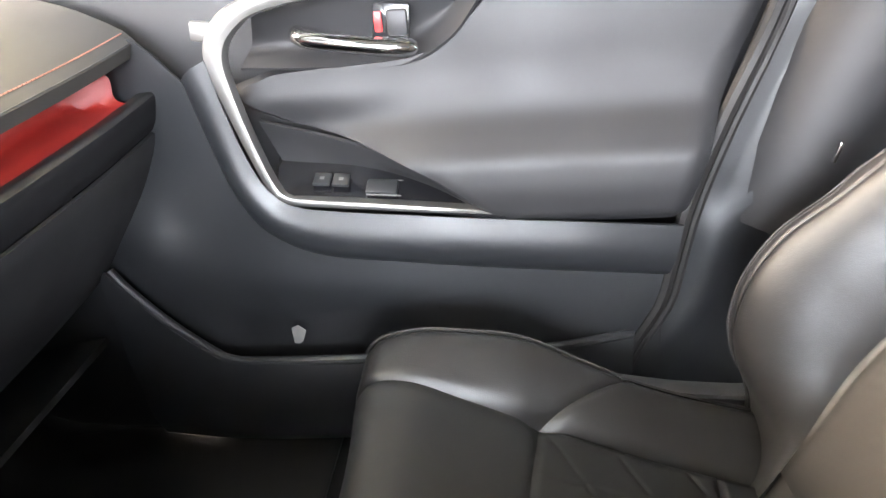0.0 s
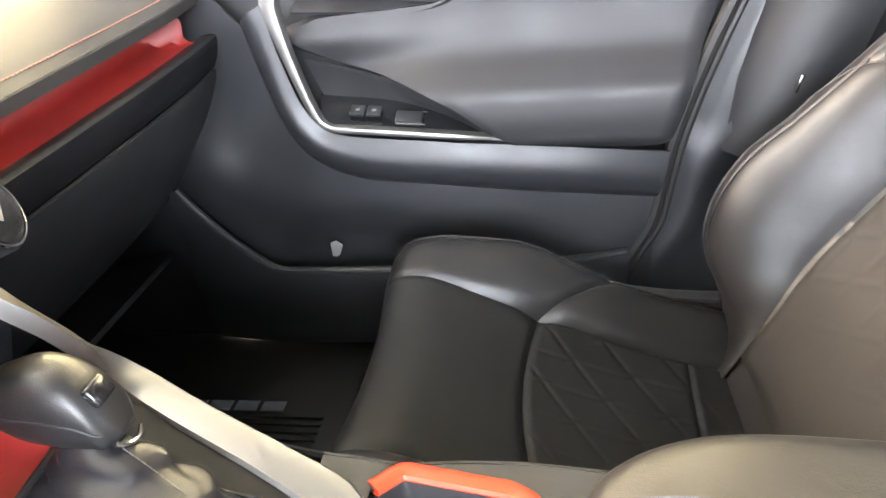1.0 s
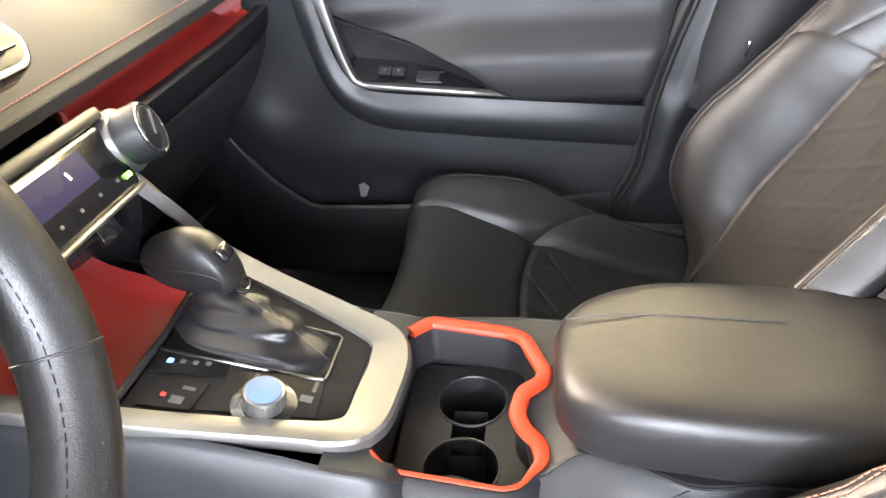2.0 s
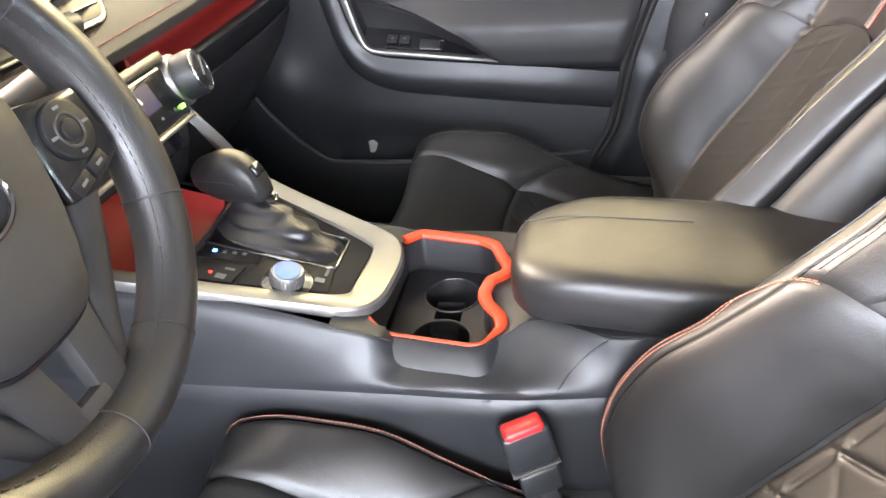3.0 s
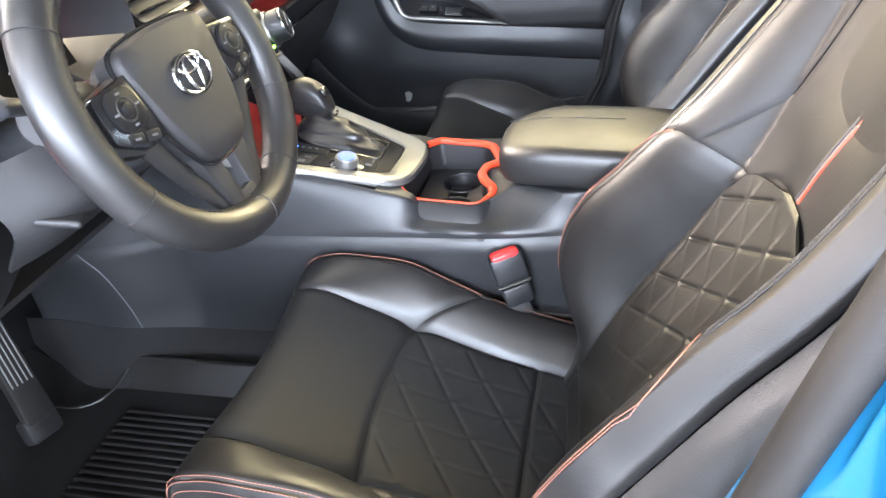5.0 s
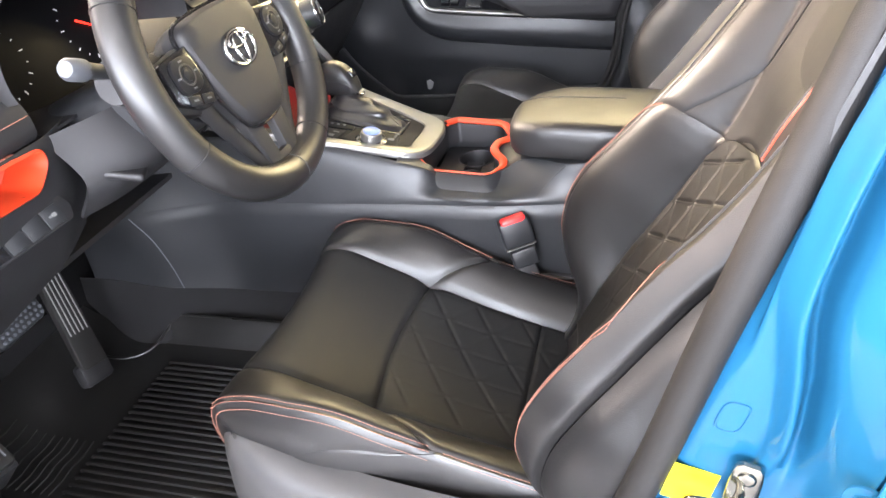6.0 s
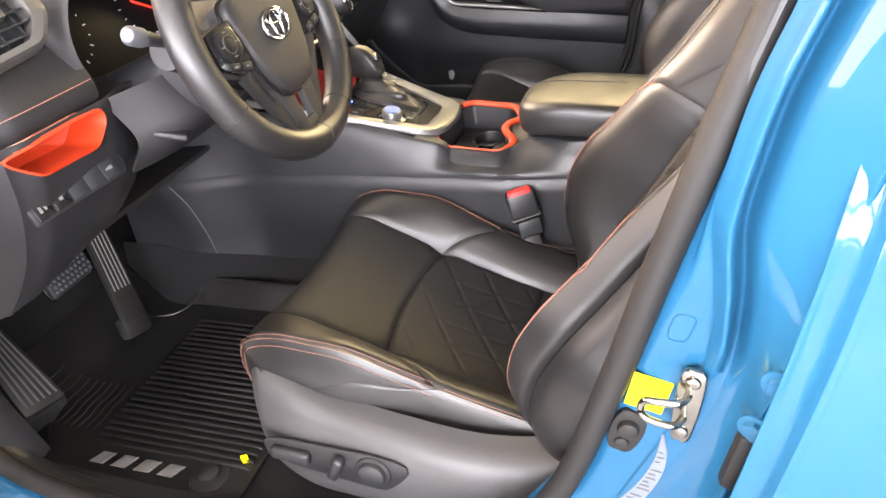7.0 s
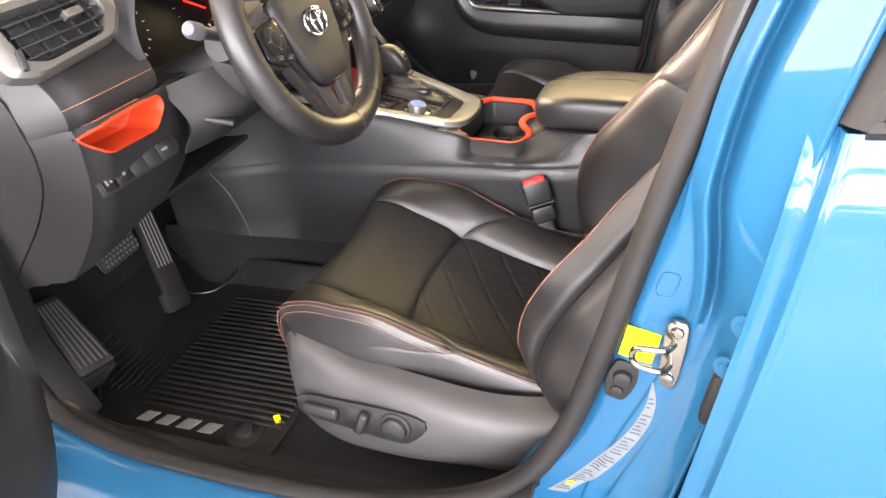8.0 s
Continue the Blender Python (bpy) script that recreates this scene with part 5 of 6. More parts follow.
grid = [[bmk.verts.new((knee_x(y, z), y, z)) for z in gz] for y in gy]
for i in range(len(gy) - 1):
    for j in range(len(gz) - 1):
        cy, cz = (gy[i] + gy[i + 1]) / 2, (gz[j] + gz[j + 1]) / 2
        if not inside(cy, cz, BIN) and cz > 0.705 + 0.42 * (cy + 0.748):
            bmk.faces.new((grid[i][j], grid[i + 1][j], grid[i + 1][j + 1], grid[i][j + 1]))
bmesh.ops.delete(bmk, geom=[v for v in bmk.verts if not v.link_faces], context="VERTS")
knee = part("knee_panel", thick(bmk, 0.005), MATT, dash)
c0 = Vector((-0.645, 0.962))
part("bin", thick(sheet([[(knee_x(p.x, p.y) + dx, *(c0 + (p - c0) * k)) for p in bl] for k, dx in ((1.025, 0.0015), (1.01, 0.002), (0.985, -0.003), (0.94, -0.022), (0.88, -0.055), (0.5, -0.066), (0.02, -0.068))], True), 0.002), ORANGE, dash, "orange rubber storage bin")
swm = basis((-0.2165, -0.640, 0.894), (0.12, 1, 0.03), (1, -0.12, 0.38))
sw = part("switch_strip", slab(dense([(-0.085, -0.018), (0.078, -0.018), (0.086, 0.0), (0.080, 0.018), (-0.085, 0.016)], soft=0.005), 0.006, swm @ pose(0, 0, -0.002), 0.002), DARK, dash)
for k in range(5):
    part("switch", box((0.027, 0.026, 0.004), swm @ pose(-0.066 + 0.030 * k, -0.001, 0.004), 0.001), GLOSS if k in (0, 1) else HARD, sw)
for x, w, h in ((-0.070, 0.004, 0.009), (-0.062, 0.004, 0.006), (-0.036, 0.006, 0.006), (0.050, 0.005, 0.003), (0.056, 0.006, 0.005)):
    part("symbol", box((w, h, 0.0006), swm @ pose(x, 0.0, 0.0065), 0), PALE, sw)

# silver-framed side vent
sv = thing("side_vent", (-0.22, -0.69, 1.10), "black slatted air vent in a satin silver frame", "air vent", "air vents")
dm = basis((-0.222, -0.672, 1.118), (0, 1, 0), (0.86, -0.10, 0.5))
part("frame", thick(sheet([[dm @ Vector((p.x * k, p.y * k, h)) for p in dense([(-0.11, -0.028), (-0.075, -0.043), (0.055, -0.035), (0.088, -0.002), (0.090, 0.05), (-0.11, 0.055)], soft=0.012)] for k, h in ((1.12, -0.014), (1.10, 0.006), (1.0, 0.012), (0.80, 0.012), (0.76, 0.002), (0.74, -0.03))], True), 0.002), SILVER, sv)
part("throat", slab(dense([(-0.085, -0.024), (0.045, -0.026), (0.066, 0.0), (0.066, 0.040), (-0.085, 0.042)], soft=0.008), 0.002, dm @ pose(0, 0, -0.012), 0.0005), DARK, sv)
for k in range(4):
    part("slat", box((0.145, 0.003, 0.018), dm @ pose(-0.008, -0.018 + 0.016 * k, 0.0, 20, 0, 0), 0.001), HARD, sv)
for k in range(5):
    part("vane", box((0.003, 0.062, 0.012), dm @ pose(-0.07 + 0.03 * k, 0.008, -0.006), 0.0008), HARD, sv)
part("tab", box((0.03, 0.012, 0.016), dm @ pose(0.02, 0.012, 0.01), 0.003), SILVER, sv)
part("thumbwheel", box((0.03, 0.010, 0.012), dm @ pose(-0.093, -0.02, 0.012, 0, 0, 70), 0.003), HARD, sv)

# end of the dashboard, facing the door
rows = []
for z in np.linspace(0.70, 1.16, 24):
    x0 = knee_x(-0.60, min(z, 0.99)) if z < 1.0 else curve([(1.0, -0.206), (1.03, -0.208), (1.06, -0.225), (1.10, -0.27), (1.16, -0.42)])(z)
    rows.append([(x, y, z) for x, y in spline([(x0 - 0.07 - 0.05 * step(0.95, 0.74, z), -0.7645), (x0 - 0.12 - 0.05 * step(0.95, 0.74, z), -0.767), (-0.50, -0.770), (-0.80, -0.770)], 16)])
part("end_cap", thick(sheet(rows), 0.005), MATT, dash)

# instrument cluster under its hood
clu = thing("instrument_cluster", (-0.33, -0.37, 1.05), "black instrument cluster with lit red and white gauges", "instrument cluster")
cm = basis((-0.318, -0.375, 1.058), (0, 1, 0), (0.95, 0, 0.30))
part("face", box((0.34, 0.15, 0.01), cm @ pose(0, 0, -0.006), 0.003), DIAL, clu)
bmh = sheet([[(x, -0.375 + 0.19 * math.sin(a) * k, 1.065 + 0.135 * math.cos(a) * k) for a in np.linspace(-1.75, 1.75, 30)] for x, k in ((-0.36, 0.88), (-0.30, 0.93), (-0.22, 1.0), (-0.20, 1.01), (-0.21, 1.04), (-0.30, 1.07), (-0.45, 1.05))])
part("hood", thick(bmh, 0.004), SOFT, clu)
for cx, r in ((0.095, 0.052), (-0.095, 0.052)):
    for k in range(15):
        a = math.radians(-220 + 260 * k / 14)
        part("tick", box((0.006 if k % 2 == 0 else 0.003, 0.0012, 0.0008), cm @ pose(cx + r * math.cos(a), r * math.sin(a) + 0.004, 0.0002, 0, 0, math.degrees(a)), 0), LED_WHITE, clu)
part("needle", box((0.055, 0.003, 0.001), cm @ pose(0.10, 0.0, 0.0014, 0, 0, 150), 0), LED_RED, clu)
part("gauge_arc", tube([cm @ Vector((0.095 + 0.058 * math.cos(a), 0.004 + 0.058 * math.sin(a), 0.001)) for a in np.linspace(-0.9, 0.6, 16)], 0.0022, 6), LED_RED, clu)
for k in range(3):
    part("readout", box((0.016, 0.002, 0.0008), cm @ pose(-0.15, 0.01 - 0.018 * k, 0.0004), 0), LED_WHITE, clu)

part("lower_bezel", thick(sheet(loft([[(-0.31, -0.53, 1.0), (-0.26, -0.53, 0.985), (-0.22, -0.53, 0.985)], [(-0.305, -0.375, 0.985), (-0.25, -0.375, 0.99), (-0.20, -0.375, 1.0)], [(-0.31, -0.22, 1.0), (-0.26, -0.22, 0.985), (-0.22, -0.22, 0.985)]], 10, 16)), 0.004), DARK, clu)
# steering column, stalks and wheel
col = thing("steering_column", (-0.15, -0.39, 0.97), "black steering column shroud with stalks", "steering column")
wa = math.radians(18)
WN, WU = Vector((math.cos(wa), 0, math.sin(wa))), Vector((-math.sin(wa), 0, math.cos(wa)))
HUB = Vector((0.0147, -0.3885, 1.0425))
rows = []
for d, w, h0, h1 in ((-0.33, 0.10, -0.10, 0.045), (-0.22, 0.088, -0.088, 0.045), (-0.12, 0.078, -0.072, 0.045), (-0.085, 0.072, -0.066, 0.042)):
    c = HUB + WN * d
    rows.append([c + Vector((0, 1, 0)) * w * abs(math.cos(a)) ** 0.6 * math.copysign(1, math.cos(a)) + WU * (h1 if math.sin(a) > 0 else -h0) * abs(math.sin(a)) ** 0.6 * math.copysign(1, math.sin(a)) for a in np.linspace(0, 2 * math.pi, 36, endpoint=False)])
part("shroud", capped(rows), HARD, col)
sl = HUB + WN * -0.11
part("left_stalk", tube([sl + Vector((0, -0.06, 0.03)), sl + Vector((0.0, -0.125, 0.05)), sl + Vector((0.010, -0.187, 0.075))], [0.010, 0.010, 0.013], 14, flat=0.8), HARD, col)
part("stalk_end", tube([sl + Vector((0.008, -0.180, 0.0725)), sl + Vector((0.016, -0.205, 0.082)), sl + Vector((0.018, -0.212, 0.085))], [0.0130, 0.0128, 0.009], 22), PRINT, col)
part("stalk_boot", tube([sl + Vector((0.0, -0.075, 0.02)), sl + Vector((0.004, -0.135, 0.042))], [0.036, 0.028], 22), DARK, col)
part("right_stalk", tube([sl + Vector((0, 0.07, 0.03)), sl + Vector((0.01, 0.13, 0.04)), sl + Vector((0.02, 0.19, 0.05))], [0.011, 0.016, 0.019], 16, flat=0.7), DARK, col)
for k in range(3):
    part("marking", box((0.003, 0.010, 0.003), pose(sl.x + 0.022, sl.y + 0.12 + 0.022 * k, sl.z + 0.052 - 0.002 * k), 0), PALE, col)
part("tilt_lever", box((0.055, 0.034, 0.012), pose(-0.152, -0.497, 0.914, 0, 18, 25), 0.005, 3), DARK, col)
part("column_cover", thick(sheet(loft([[(-0.215, -0.545, 0.985), (-0.18, -0.54, 0.92), (-0.20, -0.55, 0.87)], [(-0.15, -0.46, 1.0), (-0.115, -0.46, 0.93), (-0.18, -0.47, 0.87)],
                                         [(-0.15, -0.32, 1.0), (-0.115, -0.32, 0.93), (-0.18, -0.31, 0.87)], [(-0.215, -0.24, 0.985), (-0.18, -0.24, 0.92), (-0.20, -0.23, 0.87)]], 16, 24)), 0.005), MATT, col)

wheel = thing("steering_wheel", HUB, "black leather steering wheel with stitched cover and badge", "steering wheel")
RC = HUB - WN * 0.026


def on_wheel(r, a, d=0.0):
    """A point of the wheel: radius, angle from the right, height towards the driver."""
    return RC + Vector((0, 1, 0)) * r * math.cos(a) + WU * r * math.sin(a) + WN * d


part("rim", ring([on_wheel(0.178, a) for a in np.linspace(0, 2 * math.pi, 120, endpoint=False)], 0.0240, 20, WN, 1.0), LEATHER, wheel, "worn black leather rim cover")
for r, d in ((0.1580, 0.0140), ):
    part("rim_stitch", dashes([on_wheel(r, a, d + 0.0005) for a in np.linspace(0, 2 * math.pi, 200)], 0.0005, 0.005, 0.003), DARK, wheel)
for a in (-0.42, math.pi + 0.42, -math.pi / 2 - 0.02, -math.pi / 2 + 0.5, 0.62, math.pi - 0.62):
    part("rim_seam", ring([on_wheel(0.178 + 0.0242 * math.cos(b), a, 0.0242 * math.sin(b)) for b in np.linspace(0, 2 * math.pi, 24, endpoint=False)], 0.0010, 5, on_wheel(1, a + 1.57) - RC), DARK, wheel)
# airbag pad
padl = [(-0.086, 0.052), (-0.045, 0.066), (0.045, 0.066), (0.086, 0.052), (0.078, -0.01), (0.060, -0.062), (0.034, -0.092), (-0.034, -0.092), (-0.060, -0.062), (-0.078, -0.01)]
am = basis(RC, (0, 1, 0), WN)
pl = spline(padl, 72, True)
airbag = part("airbag_cover", capped([[am @ Vector((p[0] * k, p[1] * k, h)) for p in pl] for k, h in ((0.97, -0.02), (1.0, -0.006), (1.0, 0.006), (0.975, 0.0135), (0.92, 0.0175), (0.7, 0.0195), (0.3, 0.0205), (0.02, 0.021))]), SOFT, wheel)
part("cover_gap", ring([am @ Vector((p[0] * 1.012, p[1] * 1.012, 0.004)) for p in pl], 0.003, 8, WN), GLOSS, wheel)
bmm = am @ pose(0, 0.004, 0.0)
badge = part("badge", disc(0.034, 0.003, bmm @ pose(0, 0, 0.0195) @ Matrix.Diagonal((1, 0.72, 1, 1)), 40, 0.001), DARK, airbag, "chrome badge of three ovals")
for w, h, oy in ((0.033, 0.0225, 0.0), (0.0115, 0.0205, -0.001), (0.021, 0.009, 0.010)):
    part("oval", ring([bmm @ Vector((w * math.cos(a), oy + h * math.sin(a), 0.0245)) for a in np.linspace(0, 2 * math.pi, 40, endpoint=False)], 0.0024, 8, WN), CHROME, badge)
for s in (-1, 1):
    arm_l = [(0.060 * s, 0.045), (0.165 * s, 0.030), (0.166 * s, -0.020), (0.115 * s, -0.040), (0.070 * s, -0.020)]
    sp = part("spoke", slab(arm_l if s > 0 else arm_l[::-1], 0.018, am @ pose(0, 0, -0.012), 0.005), LEATHER, wheel)
    part("switch_pod", slab(dense(([(0.080, 0.040), (0.146, 0.034), (0.150, -0.014), (0.112, -0.036), (0.078, -0.034)] if s > 0 else [(-0.078, -0.034), (-0.112, -0.036), (-0.150, -0.014), (-0.146, 0.034), (-0.080, 0.040)]), soft=0.006), 0.008, am @ pose(0, 0, 0.005), 0.002), GLOSS, sp)
    soft_square = [(0.0225 * abs(math.cos(a)) ** e * math.copysign(1, math.cos(a)), 0.0225 * abs(math.sin(a)) ** e * math.copysign(1, math.sin(a))) for e in (1.0 if s > 0 else 0.62, ) for a in np.linspace(0, 2 * math.pi, 36, endpoint=False)]
    part("pad_ring", slab(soft_square, 0.005, am @ pose(s * 0.114, 0.010, 0.0125), 0.0015), BEZEL, sp)
    part("pad_groove", ring([am @ Vector((s * 0.114 + 0.0125 * math.cos(a), 0.010 + 0.0125 * math.sin(a), 0.0174)) for a in np.linspace(0, 2 * math.pi, 28, endpoint=False)], 0.0012, 6, WN), DARK, sp)
    part("pad_centre", disc(0.008, 0.004, am @ pose(s * 0.114, 0.010, 0.0155), 24, 0.001), BEZEL, sp)
    for a in (0, 1, 2, 3):
        part("pad_mark", box((0.006, 0.0022, 0.0006), am @ pose(s * 0.114 + 0.0172 * math.cos(a * math.pi / 2), 0.010 + 0.0172 * math.sin(a * math.pi / 2), 0.0178), 0), PRINT, sp)
    for x in (0.098, 0.122):
        part("button", box((0.021, 0.012, 0.005), am @ pose(s * x, -0.026 + 0.25 * (x - 0.098), 0.012, 0, 0, s * 14), 0.001), BEZEL, sp)
        part("button_mark", box((0.008, 0.0025, 0.0006), am @ pose(s * x, -0.026 + 0.25 * (x - 0.098), 0.0149, 0, 0, s * 14), 0), PRINT, sp)
    arm_path = [am @ Vector(p) for p in spline([(0.104 * s, -0.030, 0.0), (0.086 * s, -0.066, -0.004), (0.060 * s, -0.112, -0.008), (0.034 * s, -0.158, -0.008)], 20)]
    part("lower_arm", tube(arm_path, [0.016 - 0.005 * k / 19 for k in range(20)], 12, flat=0.45, up=WN), SOFT, wheel)
    low = [(0.016 * s, -0.07), (0.054 * s, -0.066), (0.036 * s, -0.166), (0.008 * s, -0.168)]
    part("lower_spoke", slab(low if s < 0 else low[::-1], 0.014, am @ pose(0, 0, -0.012), 0.005), SOFT, wheel)
part("spoke_trim", slab([(-0.026, -0.166), (-0.018, -0.142), (0.018, -0.142), (0.026, -0.166)], 0.010, am @ pose(0, 0, -0.008), 0.003), SOFT, wheel)
part("hub", tube([HUB - WN * 0.10, HUB - WN * 0.03], 0.06, 24), DARK, wheel)

# ---- far door ----
fd = thing("passenger_door", (0.1, 0.78, 0.36), "shut black passenger door trim with silver sweep and chrome handle", "car door")
rear_x = curve([(0.40, 0.35), (0.542, 0.397), (0.605, 0.428), (0.67, 0.440), (0.744, 0.452), (0.82, 0.472), (0.90, 0.498), (1.0, 0.535), (1.2, 0.60)])
pad_y = curve([(0.755, 0.716), (0.765, 0.704), (0.785, 0.697), (0.82, 0.694), (0.843, 0.698), (0.862, 0.712), (0.89, 0.736), (0.93, 0.750), (1.0, 0.757), (1.2, 0.775)])
left_x = curve([(0.755, 0.225), (0.765, 0.213), (0.80, 0.168), (0.833, 0.120), (0.866, 0.036), (0.906, -0.085), (0.945, -0.100), (0.952, -0.06), (0.957, 0.06), (0.965, 0.115), (0.985, 0.155), (1.02, 0.197), (1.2, 0.26)])
rows = []
for z in np.r_[np.linspace(0.755, 0.94, 40), np.linspace(0.943, 0.97, 16), np.linspace(0.98, 1.2, 14)]:
    a, b = left_x(z), rear_x(z) - 0.006
    row = []
    for q in np.linspace(0, 1, 40):
        x = a + (b - a) * q
        front = 0.035 * step(0.16, -0.06, x) * step(0.93, 0.86, z)
        edge = 0.010 * (max(0, 1 - (x - a) / 0.012) ** 2 + max(0, 1 - (b - x) / 0.02) ** 2)
        row.append((x, pad_y(z) + front + edge, z))
    rows.append(row)
part("upper_pad", thick(sheet(rows), 0.006), SOFT, fd, "soft black upper door pad")
part("door_core", box((0.98, 0.03, 0.86), pose(0.06, 0.80, 0.80), 0.006), DARK, fd)
part("mid_pad", thick(sheet(loft([[(-0.095, 0.748, 0.900), (0.036, 0.740, 0.862), (0.12, 0.722, 0.828), (0.20, 0.704, 0.775)], [(-0.088, 0.756, 0.870), (0.03, 0.752, 0.842), (0.12, 0.735, 0.810), (0.205, 0.710, 0.768)],
                                       [(-0.078, 0.762, 0.835), (0.03, 0.762, 0.824), (0.12, 0.755, 0.797), (0.212, 0.722, 0.762)]], 30, 12)), 0.005), SOFT, fd)
plate = part("switch_plate", thick(sheet(loft([[(-0.085, 0.765, 0.842), (0.03, 0.762, 0.826), (0.12, 0.757, 0.80), (0.216, 0.715, 0.768)], [(-0.075, 0.70, 0.812), (-0.02, 0.700, 0.795), (0.10, 0.698, 0.783), (0.224, 0.694, 0.769)]], 30, 8)), 0.004), GLOSS, fd, "gloss black switch plate")
wm = basis((-0.006, 0.728, 0.8155), (1, 0, -0.10), (0.08, -0.42, 1))
for dx in (-0.013, 0.013):
    part("lock_switch", box((0.023, 0.022, 0.005), wm @ pose(dx, 0, 0.002), 0.0015), HARD, plate)
    part("lock_mark", box((0.006, 0.005, 0.0006), wm @ pose(dx, 0, 0.0048), 0), PALE, plate)
wm = basis((0.062, 0.722, 0.8025), (1, 0, -0.10), (0.08, -0.42, 1))
part("window_switch", box((0.042, 0.024, 0.010), wm @ pose(0, 0, 0.003, 6, 0, 0), 0.003), HARD, plate)
for dy in (-0.014, 0.014):
    part("switch_edge", box((0.046, 0.0014, 0.001), wm @ pose(0.004, dy, 0.004), 0), PALE, plate)


def wall_band(path, widths, y, rise=0.008, n=90):
    """A band on the door's inner face, along a path of x, z."""
    p = spline([(*q, w) for q, w in zip(path, widths)], n)
    rows = []
    for i, q in enumerate(p):
        d = p[min(i + 1, n - 1)][:2] - p[max(i - 1, 0)][:2]
        d = d / np.linalg.norm(d)
        a = np.array([-d[1], d[0]])
        rows.append([(q[0] + a[0] * q[2] * c, y - rise * h, q[1] + a[1] * q[2] * c) for c, h in ((-1, -1.2), (-1, 0.1), (-0.8, 0.8), (-0.3, 1), (0.3, 1), (0.8, 0.8), (1, 0.1), (1, -1.2))])
    return sheet(rows)


part("silver_sweep", thick(wall_band([(0.26, 1.075), (0.10, 1.066), (-0.04, 1.052), (-0.095, 1.030), (-0.118, 0.992), (-0.110, 0.935), (-0.094, 0.868), (-0.078, 0.818), (-0.064, 0.8035), (-0.040, 0.798), (0.03, 0.791), (0.12, 0.782), (0.226, 0.772)],
                                   [0.008, 0.008, 0.010, 0.014, 0.014, 0.010, 0.008, 0.007, 0.0065, 0.006, 0.0055, 0.005, 0.003], 0.703, 0.008), 0.002), SILVER, fd, "satin silver trim sweep")
part("silver_tip", box((0.034, 0.010, 0.024), pose(-0.124, 0.704, 1.022, 0, 8, 0), 0.004), SILVER, fd)
lows = [[(-0.130, 0.700, 0.99), (-0.120, 0.700, 0.93), (-0.102, 0.699, 0.855), (-0.080, 0.698, 0.812), (-0.040, 0.697, 0.790), (0.10, 0.695, 0.776), (0.228, 0.693, 0.766), (0.33, 0.694, 0.758), (0.450, 0.702, 0.745)],
        [(-0.150, 0.697, 0.98), (-0.137, 0.697, 0.91), (-0.118, 0.692, 0.83), (-0.088, 0.688, 0.785), (-0.03, 0.686, 0.755), (0.10, 0.686, 0.738), (0.228, 0.687, 0.725), (0.33, 0.690, 0.715), (0.445, 0.704, 0.70)],
        [(-0.166, 0.712, 0.965), (-0.152, 0.712, 0.89), (-0.130, 0.708, 0.81), (-0.098, 0.706, 0.758), (-0.03, 0.705, 0.722), (0.10, 0.706, 0.704), (0.228, 0.708, 0.690), (0.33, 0.711, 0.680), (0.440, 0.718, 0.668)],
        [(-0.168, 0.745, 0.955), (-0.154, 0.745, 0.88), (-0.130, 0.742, 0.795), (-0.098, 0.74, 0.745), (-0.03, 0.74, 0.712), (0.10, 0.74, 0.695), (0.228, 0.74, 0.682), (0.33, 0.742, 0.672), (0.438, 0.744, 0.660)]]
part("armrest_body", thick(sheet(loft(lows, 70, 18)), 0.005), HARD, fd, "grey-black armrest moulding")
# handle bowl and lever
part("handle_bowl", thick(sheet(loft([[(-0.105, 0.745, 0.965), (0.0, 0.75, 0.958), (0.10, 0.75, 0.955), (0.165, 0.748, 0.985), (0.205, 0.755, 1.03)], [(-0.10, 0.785, 0.985), (0.0, 0.79, 0.985), (0.10, 0.785, 0.985), (0.155, 0.78, 1.01), (0.19, 0.775, 1.04)],
                                       [(-0.085, 0.765, 1.03), (0.0, 0.77, 1.045), (0.10, 0.765, 1.055), (0.17, 0.762, 1.06), (0.24, 0.768, 1.07)]], 36, 14)), 0.004), SOFT, fd)
handle = part("handle", tube(spline([(-0.034, 0.762, 1.004), (-0.01, 0.742, 0.998), (0.04, 0.738, 0.990), (0.09, 0.740, 0.983), (0.122, 0.752, 0.978)], 24), [0.007] + [0.0115] * 22 + [0.008], 12, flat=1.0), CHROME, fd, "chrome door release lever")
part("lock_bezel", slab(dense([(-0.026, -0.022), (0.022, -0.022), (0.024, 0.02), (-0.022, 0.022)], soft=0.006), 0.006, basis((0.094, 0.757, 1.012), (1, 0, -0.05), (0, -1, 0.1)), 0.002), GLOSS, fd)
part("lock_tab", box((0.026, 0.010, 0.032), pose(0.102, 0.748, 1.010), 0.004), DARK, fd)
part("lock_flag", box((0.009, 0.003, 0.024), pose(0.078, 0.7495, 1.012), 0.001), REDPLASTIC, fd, "red unlocked flag")
# lower trim, pocket and speaker
rows = []
for x in np.linspace(-0.40, 0.44, 50):
    top = curve([(-0.40, 0.98), (-0.20, 0.96), (-0.152, 0.88), (-0.13, 0.79), (-0.09, 0.745), (-0.03, 0.715), (0.1, 0.70), (0.23, 0.686), (0.44, 0.665)])(x)
    z = np.linspace(0.40, top + 0.02, 24)
    rows.append([(x, 0.735 - 0.02 * math.exp(-(((x + 0.29) / 0.06) ** 2) - ((b - 0.725) / 0.05) ** 2) + 0.02 * step(0.66, 0.58, b) * step(-0.25, -0.18, x) * step(0.10, 0.0, x) + 0.010 * step(0.5, 0.42, b), b) for b in z])
part("lower_panel", thick(sheet(rows), 0.005), HARD, fd)
